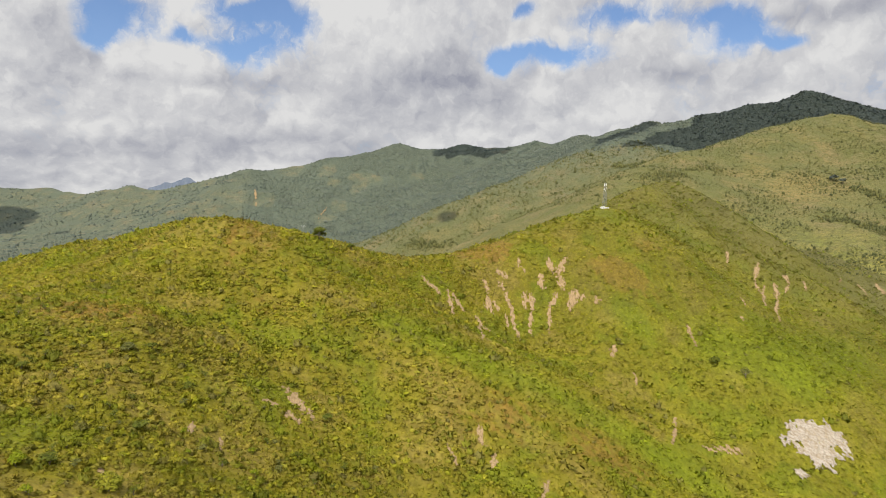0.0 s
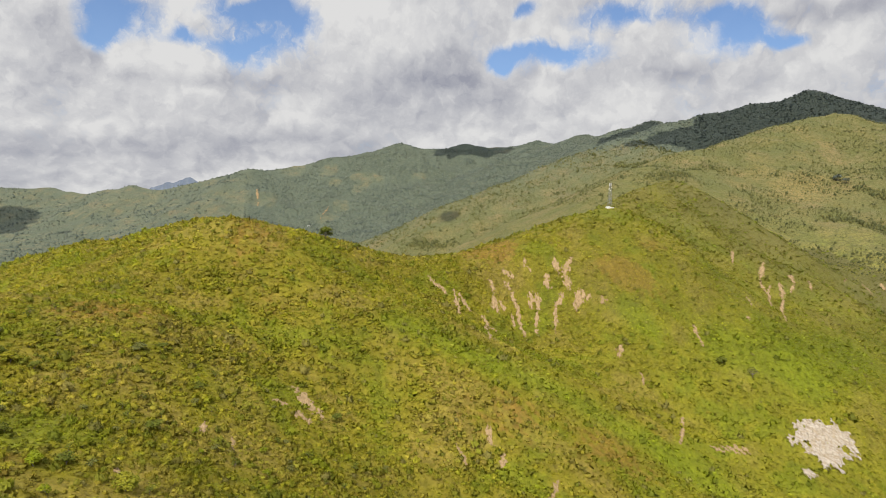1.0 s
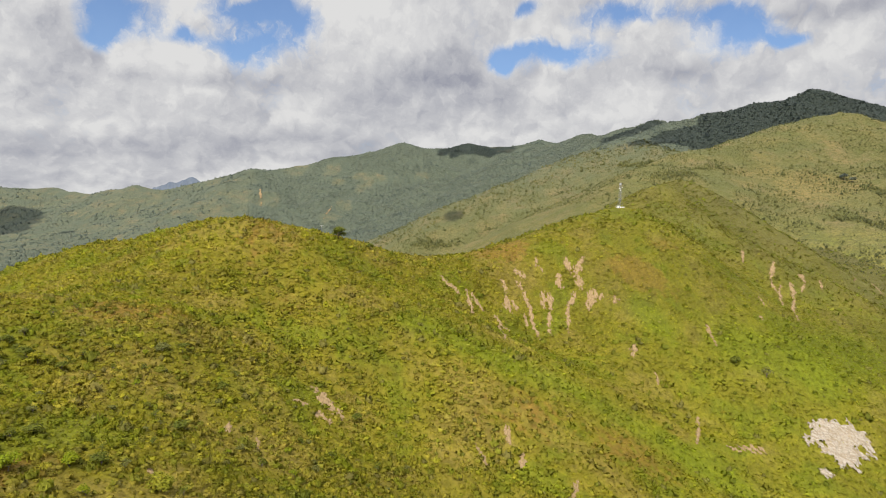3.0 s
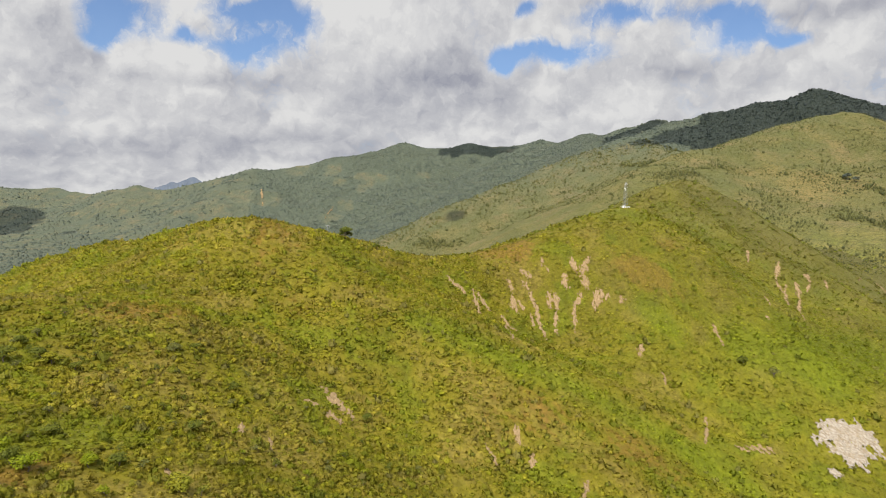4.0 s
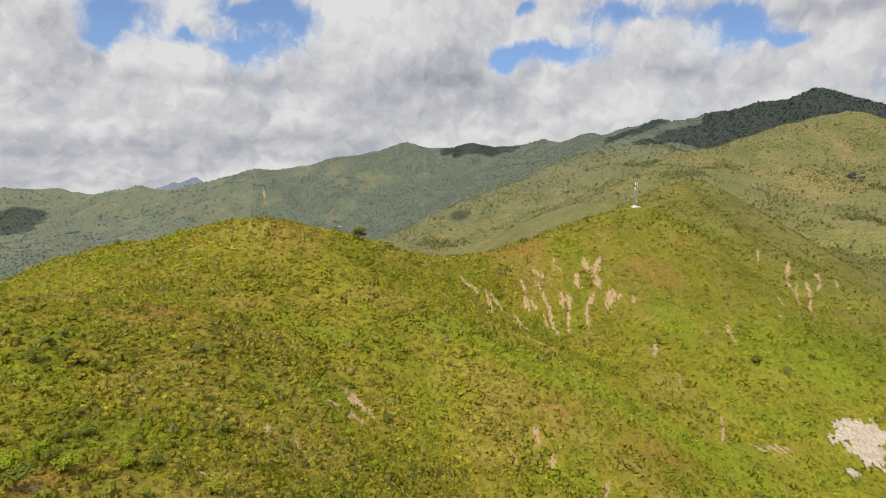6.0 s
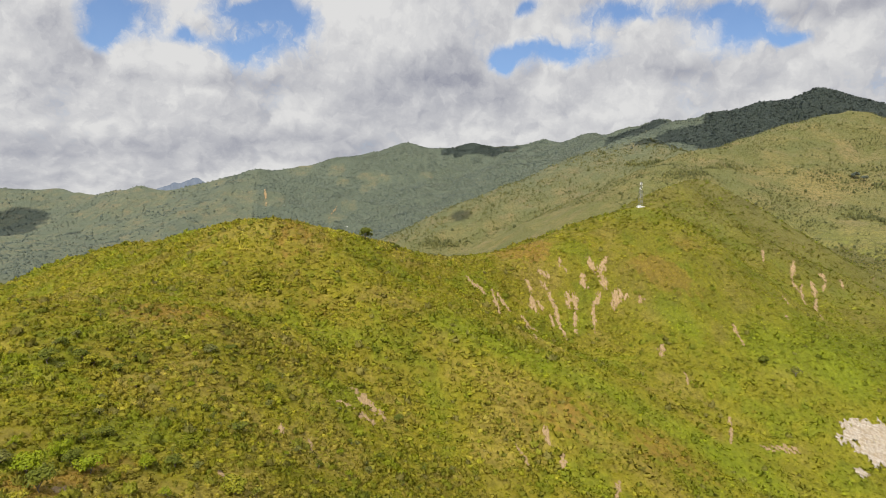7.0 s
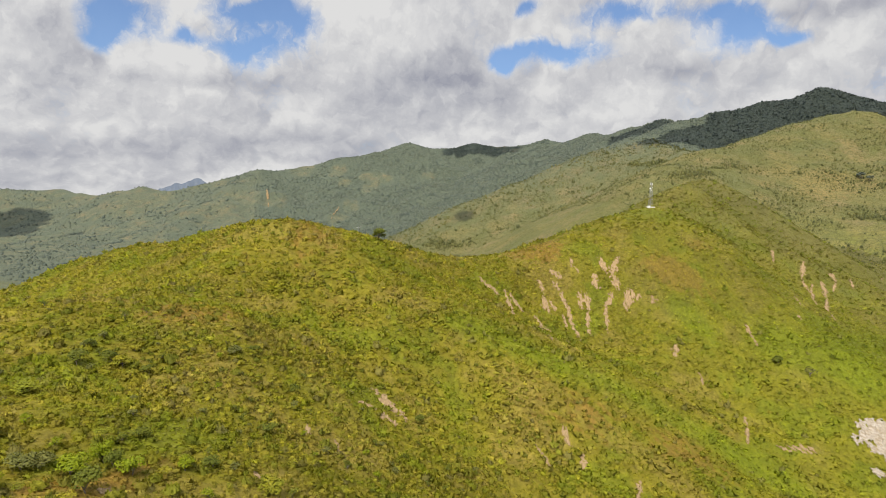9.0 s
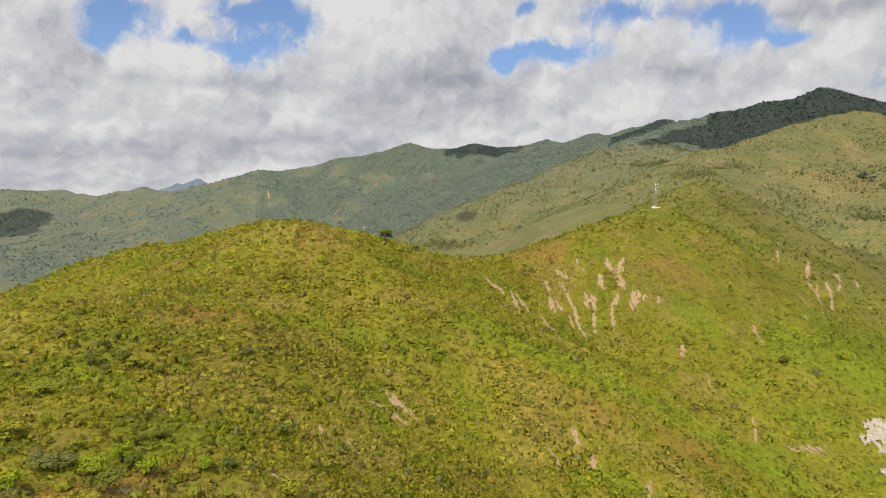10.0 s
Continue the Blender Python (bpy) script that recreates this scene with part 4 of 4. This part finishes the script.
def tube(bm, a, b, ra, rb, sides=6):
    """A tapered round bar from a to b."""
    a, b = Vector(a), Vector(b)
    turn = (b - a).to_track_quat("Z", "Y")
    rings = []
    for p, r in ((a, ra), (b, rb)):
        rings.append([bm.verts.new(p + turn @ Vector((r * math.cos(2 * math.pi * k / sides), r * math.sin(2 * math.pi * k / sides), 0))) for k in range(sides)])
    for k in range(sides):
        bm.faces.new((rings[0][k], rings[0][(k + 1) % sides], rings[1][(k + 1) % sides], rings[1][k]))
    bm.faces.new(rings[0][::-1])
    bm.faces.new(rings[1])


def slab(bm, centre, size, bevel=0.0):
    m = bmesh.ops.create_cube(bm, size=1.0, matrix=Matrix.Translation(centre) @ Matrix.Diagonal((*size, 1)))
    if bevel:
        edges = list({e for v in m["verts"] for e in v.link_edges})
        bmesh.ops.bevel(bm, geom=edges, offset=bevel, segments=2, affect="EDGES")


def spot(x, y, sink=0.0):
    return float(ground_height(np.array([x]), np.array([y]))[0]) - sink


# ---- single trees and tall shrubs ----
def tree(name, height, width, leaf, seed, tufts=150, size=0.2, label="", category="tree", bare_limbs=False):
    """A tree or tall shrub: forked tapered trunk, limbs, and a crown of leaf tufts in several lobes."""
    rng = random.Random(seed)
    root = new(name)
    bm = bmesh.new()
    crotch = Vector((rng.uniform(-0.1, 0.1) * width, rng.uniform(-0.1, 0.1) * width, height * 0.22))
    tube(bm, (0, 0, -0.8), crotch, height * 0.035, height * 0.024, 7)
    tips = []
    for k in range(6):
        a = k * 1.05 + rng.uniform(-0.3, 0.3)
        tip = Vector((math.cos(a) * width * rng.uniform(0.2, 0.42), math.sin(a) * width * rng.uniform(0.2, 0.42), height * rng.uniform(0.36, 0.80)))
        mid = crotch.lerp(tip, 0.5) + Vector((0, 0, height * 0.05))
        tube(bm, crotch, mid, height * 0.018, height * 0.012, 5)
        tube(bm, mid, tip, height * 0.012, height * 0.005, 5)
        tips.append(tip)
        if bare_limbs:
            for _ in range(4):
                tube(bm, mid.lerp(tip, rng.random()), tip + Vector((rng.uniform(-1, 1), rng.uniform(-1, 1), rng.uniform(0, 1))) * width * 0.22, height * 0.006, height * 0.002, 4)
    part("trunk", bm, BARK, root)
    nrng = np.random.RandomState(seed)
    verts, soft = [], []
    lobes = [(t, nrng.uniform(0.22, 0.34) * width) for t in tips] + [(Vector((0, 0, height * 0.68)), 0.36 * width)]
    for k in range(tufts):
        centre, reach = lobes[k % len(lobes)]
        d = nrng.normal(0, 1, 3)
        d /= np.linalg.norm(d)
        d[2] = abs(d[2]) if nrng.uniform() < 0.7 else d[2] * 0.6
        c = np.array(centre) + d * reach * nrng.uniform(0.6, 1.1) * np.array([1, 1, 0.8])
        normal = d + nrng.normal(0, 0.35, 3) + np.array([0, 0, 0.3])
        normal /= np.linalg.norm(normal)
        side = np.cross(normal, nrng.normal(0, 1, 3))
        side /= np.linalg.norm(side)
        other = np.cross(normal, side)
        w = size * width * nrng.uniform(0.6, 1.2)
        verts += [c - side * w, c - other * w * 0.7 - normal * w * 0.2, c + side * w * 0.9, c + other * w * 0.8]
        soft += [0.8 * d + 0.2 * normal + np.array([0, 0, 0.25])] * 4
    me = mesh_from("crown", np.array(verts), np.arange(len(verts)).reshape(-1, 4), True, np.array(soft))
    me.materials.append(leaf)
    crown = new("crown", me)
    crown.parent = root
    return tagged(root, label, category)


def set_at(ob, x, y, turn=0.0):
    ob.matrix_basis = pose(x, y, spot(x, y), 0, 0, turn)
    return ob


SHRUBS = [tree("shrub", 2.9, 2.8, LEAF_GREEN, 401, 300, 0.068, "rounded green shrub standing in the hillside scrub", "shrub"),
          tree("shrub", 3.6, 2.6, LEAF_TREE, 402, 300, 0.068, "upright dark green shrub standing in the scrub", "shrub"),
          tree("shrub", 2.4, 3.2, LEAF_YELLOW, 403, 300, 0.068, "broad yellow-green shrub on the sunny slope", "shrub"),
          tree("shrub", 2.7, 3.0, LEAF_GREY, 404, 300, 0.068, "dull grey-green shrub on the scrub slope", "shrub"),
          tree("shrub", 3.2, 2.7, LEAF_BRIGHT, 405, 300, 0.068, "fresh bright green shrub standing out of the scrub", "shrub")]
_rng = random.Random(5)
_count = [0] * len(SHRUBS)
for gx in range(-215, 20, 11):
    for gy in range(128, 318, 11):
        x, y = gx + _rng.uniform(-5, 5), gy + _rng.uniform(-5, 5)
        k = _rng.choices(range(5), (5, 4, 4, 3, 2))[0]
        turn, size = _rng.uniform(0, 360), _rng.uniform(0.65, 1.35)
        if bare(np.array([x]), np.array([y]))[0] > 0 or _rng.random() < 0.3:
            continue
        m = pose(x, y, spot(x, y, 0.2), 0, 0, turn)
        ob = SHRUBS[k] if not _count[k] else copy_thing(SHRUBS[k], m)
        ob.matrix_basis = m @ Matrix.Diagonal((size, size, size * _rng.uniform(0.85, 1.15), 1))
        tagged(ob, group="shrubs on the near slope")
        _count[k] += 1

set_at(tree("tree", 12.5, 11.0, LEAF_TREE, 420, 520, 0.085, "round dark green tree on the crest of the near hill"), -77, 541)
set_at(tree("tree", 6.0, 6.5, LEAF_TREE, 421, 620, 0.062, "dark spreading tree on the crest beside a round one"), -52, 552)
WOOD_KINDS = {"bright": (LEAF_BRIGHT, "bright green leafy tree standing in the near scrub"), "dark": (LEAF_TREE, "dark green tree with a dense crown on the near slope"),
              "green": (LEAF_GREEN, "spreading green tree with feathery leaves on the near slope"), "grey": (LEAF_GREY, "dull grey-green tree with a thin crown above brown ground")}
# x, y, crown width, height by width, kind
NEAR_TREES = [(-120, 161, 7.6, 0.9, "bright"), (-112, 153, 7.2, 1.0, "dark"), (-109, 169, 6.6, 0.9, "bright"), (-118, 172, 5.6, 1.2, "bright"), (-114, 170, 4.8, 1.3, "dark"), (-131, 157, 6.6, 0.8, "grey"),
              (-128, 161, 5.6, 0.9, "grey"), (-167, 245, 7.4, 0.9, "dark"), (-170, 260, 5.4, 0.9, "dark"), (-159, 254, 6.4, 0.9, "dark"), (-154, 253, 7.0, 0.8, "green"), (-144, 253, 4.8, 1.0, "dark"),
              (-165, 210, 8.6, 0.6, "green"), (-125, 185, 5.2, 0.9, "green"), (-118, 195, 5.6, 0.8, "dark"), (-99, 182, 5.2, 0.9, "bright"), (-94, 295, 5.2, 0.9, "dark"), (-35, 336, 5.6, 0.9, "dark")]
MORE_TREES = [(-75, 188, 7.4, 0.8, "green"), (-94, 189, 5.4, 0.8, "dark"), (-92, 243, 7.4, 0.6, "dark"), (-116, 307, 5.6, 0.8, "dark"), (-122, 296, 6.6, 0.7, "grey"), (-151, 174, 7.4, 0.8, "green"), (-131, 144, 6.6, 1.0, "bright")]
_grown = {}
for n, (x, y, wide, tall, kind) in enumerate(NEAR_TREES + MORE_TREES):
    leaf, label = WOOD_KINDS[kind]
    m = pose(x, y, spot(x, y, 0.3), 0, 0, 67 * n)
    if (kind, n % 2) not in _grown:
        ob = _grown[kind, n % 2] = tree("tree", 6.0, 6.0, leaf, 440 + n, 900, 0.052, label)
    else:
        ob = copy_thing(_grown[kind, n % 2], m)
    ob.matrix_basis = m @ Matrix.Diagonal((wide / 6, wide / 6, wide * tall / 6, 1))
    tagged(ob, group="trees on the near slope")
set_at(tree("tree", 8.5, 8.0, LEAF_GREY, 428, 120, 0.08, "half-bare grey tree on the steep slope", bare_limbs=True), 270, 493)
set_at(tree("tree", 6.5, 8.0, LEAF_TREE, 429, 620, 0.062, "dark spreading tree on the steep slope"), 252, 508)
set_at(tree("tree", 12.0, 15.0, LEAF_HAZED, 430, 260, 0.11, "large dark tree alone on the grassy mountain"), 858, 1342)
set_at(tree("tree", 10.0, 12.0, LEAF_HAZED, 431, 220, 0.11, "dark tree below a larger one on the mountain"), 868, 1330)


# ---- lattice tower ----
def radio_tower(x, y):
    root = new("radio_tower")
    high, wide, narrow = 27.0, 1.9, 0.75
    corners = [(1, 1), (-1, 1), (-1, -1), (1, -1)]

    def at(c, z):
        w = wide + (narrow - wide) * z / high
        return Vector((c[0] * w, c[1] * w, z))

    for c in corners:
        bm = bmesh.new()
        tube(bm, at(c, -0.6), at(c, high), 0.11, 0.07, 6)
        part("leg", bm, STEEL, root)
    levels = [high * (1 - (1 - k / 11) ** 1.15) for k in range(12)]
    for z0, z1 in zip(levels, levels[1:]):
        for k in range(4):
            a, b = corners[k], corners[(k + 1) % 4]
            for p, q in ((at(a, z0), at(b, z1)), (at(b, z0), at(a, z1)), (at(a, z1), at(b, z1))):
                bm = bmesh.new()
                tube(bm, p, q, 0.042, 0.042, 4)
                part("brace", bm, STEEL, root)
    bm = bmesh.new()
    slab(bm, (0, 0, 23.4), (2.4, 2.4, 0.12), 0.02)
    part("platform", bm, STEEL, root)
    for k in range(3):
        a = radians(120 * k + 200)
        bm = bmesh.new()
        slab(bm, (1.25 * math.cos(a), 1.25 * math.sin(a), 25.6), (0.36, 0.36, 2.6), 0.08)
        part("panel_antenna", bm, WHITE_PLASTIC, root, "white panel antenna")
    for z, a, r in ((20.6, 205, 0.7), (18.8, 240, 0.55), (22.0, 300, 0.45)):
        bm = bmesh.new()
        d = Vector((math.cos(radians(a)), math.sin(radians(a)), 0))
        w = wide + (narrow - wide) * z / high
        c = Vector((0, 0, z)) + d * (w + 0.6)
        tube(bm, c, c + d * 0.55, r, r * 0.94, 18)
        tube(bm, c - d * 0.7, c, 0.07, 0.07, 6)
        part("dish_antenna", bm, WHITE_PLASTIC, root, "white drum-shaped dish antenna")
    bm = bmesh.new()
    tube(bm, (0, 0, high - 0.5), (0, 0, high + 2.2), 0.05, 0.02, 5)
    part("lightning_rod", bm, STEEL, root)
    root.matrix_basis = pose(x, y, spot(x, y) + 0.4, 0, 0, 20)
    return tagged(root, "grey steel lattice radio tower with white antennas on the ridge", "tower")


def equipment_hut(x, y, turn):
    root = new("equipment_hut")
    bm = bmesh.new()
    slab(bm, (0, 0, 0.9), (3.2, 2.4, 2.6), 0.04)
    part("wall", bm, CONCRETE, root)
    bm = bmesh.new()
    slab(bm, (0, 0, 2.28), (3.6, 2.8, 0.16), 0.03)
    part("roof", bm, CONCRETE, root)
    bm = bmesh.new()
    slab(bm, (0.5, -1.22, 0.8), (0.9, 0.06, 2.0), 0.01)
    part("door", bm, STEEL, root, "grey steel door")
    root.matrix_basis = pose(x, y, spot(x, y) + 0.2, 0, 0, turn)
    return tagged(root, "small white equipment hut at the foot of the tower", "hut")


def tower_pad(x, y):
    bm = bmesh.new()
    slab(bm, (0, 0, -0.2), (7.5, 6.5, 1.6), 0.08)
    me = bpy.data.meshes.new("concrete_pad")
    bm.to_mesh(me)
    bm.free()
    me.materials.append(CONCRETE)
    ob = new("concrete_pad", me)
    ob.matrix_basis = pose(x, y, spot(x, y), 0, 0, 20)
    return tagged(ob, "white concrete pad under the radio tower", "pad")


TOWER = (210.5, 713.0)
tower_pad(*TOWER)
radio_tower(*TOWER)
equipment_hut(TOWER[0] - 2.6, TOWER[1] - 3.2, 20)


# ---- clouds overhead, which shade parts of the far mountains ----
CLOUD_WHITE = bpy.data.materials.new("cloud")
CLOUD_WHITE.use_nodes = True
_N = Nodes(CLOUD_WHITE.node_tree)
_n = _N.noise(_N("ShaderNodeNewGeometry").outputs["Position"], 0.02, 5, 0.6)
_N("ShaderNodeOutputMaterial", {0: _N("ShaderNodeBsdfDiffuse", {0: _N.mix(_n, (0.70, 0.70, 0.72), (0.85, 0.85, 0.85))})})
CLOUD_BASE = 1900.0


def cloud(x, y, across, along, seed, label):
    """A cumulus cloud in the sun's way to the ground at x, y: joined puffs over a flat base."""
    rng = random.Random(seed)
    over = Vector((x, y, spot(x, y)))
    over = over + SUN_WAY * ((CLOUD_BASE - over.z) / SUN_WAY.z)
    bm = bmesh.new()
    puffs = 90
    for k in range(puffs):
        a, d = rng.uniform(0, 2 * math.pi), math.sqrt(rng.random())
        d = d if k > 7 else 0.5 * d
        r = rng.uniform(0.28, 0.46) * min(across, along) * (1.25 - 0.75 * d)
        c = (math.cos(a) * d * across * 0.95, math.sin(a) * d * along * 0.95, r * 0.5 * (1.6 - d))
        made = bmesh.ops.create_icosphere(bm, subdivisions=2, radius=r, matrix=Matrix.Translation(c))["verts"]
        for v in made:
            v.co += (v.co - Vector(c)) * 0.35 * noise.noise(v.co * (3.0 / r) + Vector((seed, 0, 0)))
            v.co.z = max(v.co.z, -0.08 * r)
    me = bpy.data.meshes.new("cloud")
    bm.to_mesh(me)
    bm.free()
    me.materials.append(CLOUD_WHITE)
    ob = new("cloud", me)
    ob.location = over
    return tagged(ob, label, "cloud", group="clouds")


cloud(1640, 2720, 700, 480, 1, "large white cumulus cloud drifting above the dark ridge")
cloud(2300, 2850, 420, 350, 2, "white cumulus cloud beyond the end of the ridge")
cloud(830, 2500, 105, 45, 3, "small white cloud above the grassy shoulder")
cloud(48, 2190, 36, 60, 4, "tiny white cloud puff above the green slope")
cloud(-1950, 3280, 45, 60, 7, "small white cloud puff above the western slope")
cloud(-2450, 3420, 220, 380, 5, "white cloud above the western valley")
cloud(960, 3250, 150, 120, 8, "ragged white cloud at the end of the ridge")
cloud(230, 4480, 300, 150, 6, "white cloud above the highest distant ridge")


# ---- utility pole behind the hill crest ----
def utility_pole(x, y, top):
    root = new("utility_pole")
    base = spot(x, y)
    high = top - base
    bm = bmesh.new()
    tube(bm, (0, 0, -1.0), (0, 0, high), 0.2, 0.13, 8)
    part("post", bm, STEEL, root)
    bm = bmesh.new()
    slab(bm, (0, -0.15, high - 0.7), (3.4, 0.16, 0.2), 0.02)
    part("crossarm", bm, CONCRETE, root)
    for k in (-1.5, 0.0, 1.5):
        bm = bmesh.new()
        tube(bm, (k, -0.15, high - 0.62), (k, -0.15, high - 0.25 + (0.4 if k == 0 else 0)), 0.1, 0.05, 8)
        part("insulator", bm, WHITE_PLASTIC, root)
    root.matrix_basis = pose(x, y, base, 0, 0, 12)
    return tagged(root, "pale concrete utility pole with a crossarm behind the crest", "pole")


utility_pole(-101.5, 588.0, 89.0)
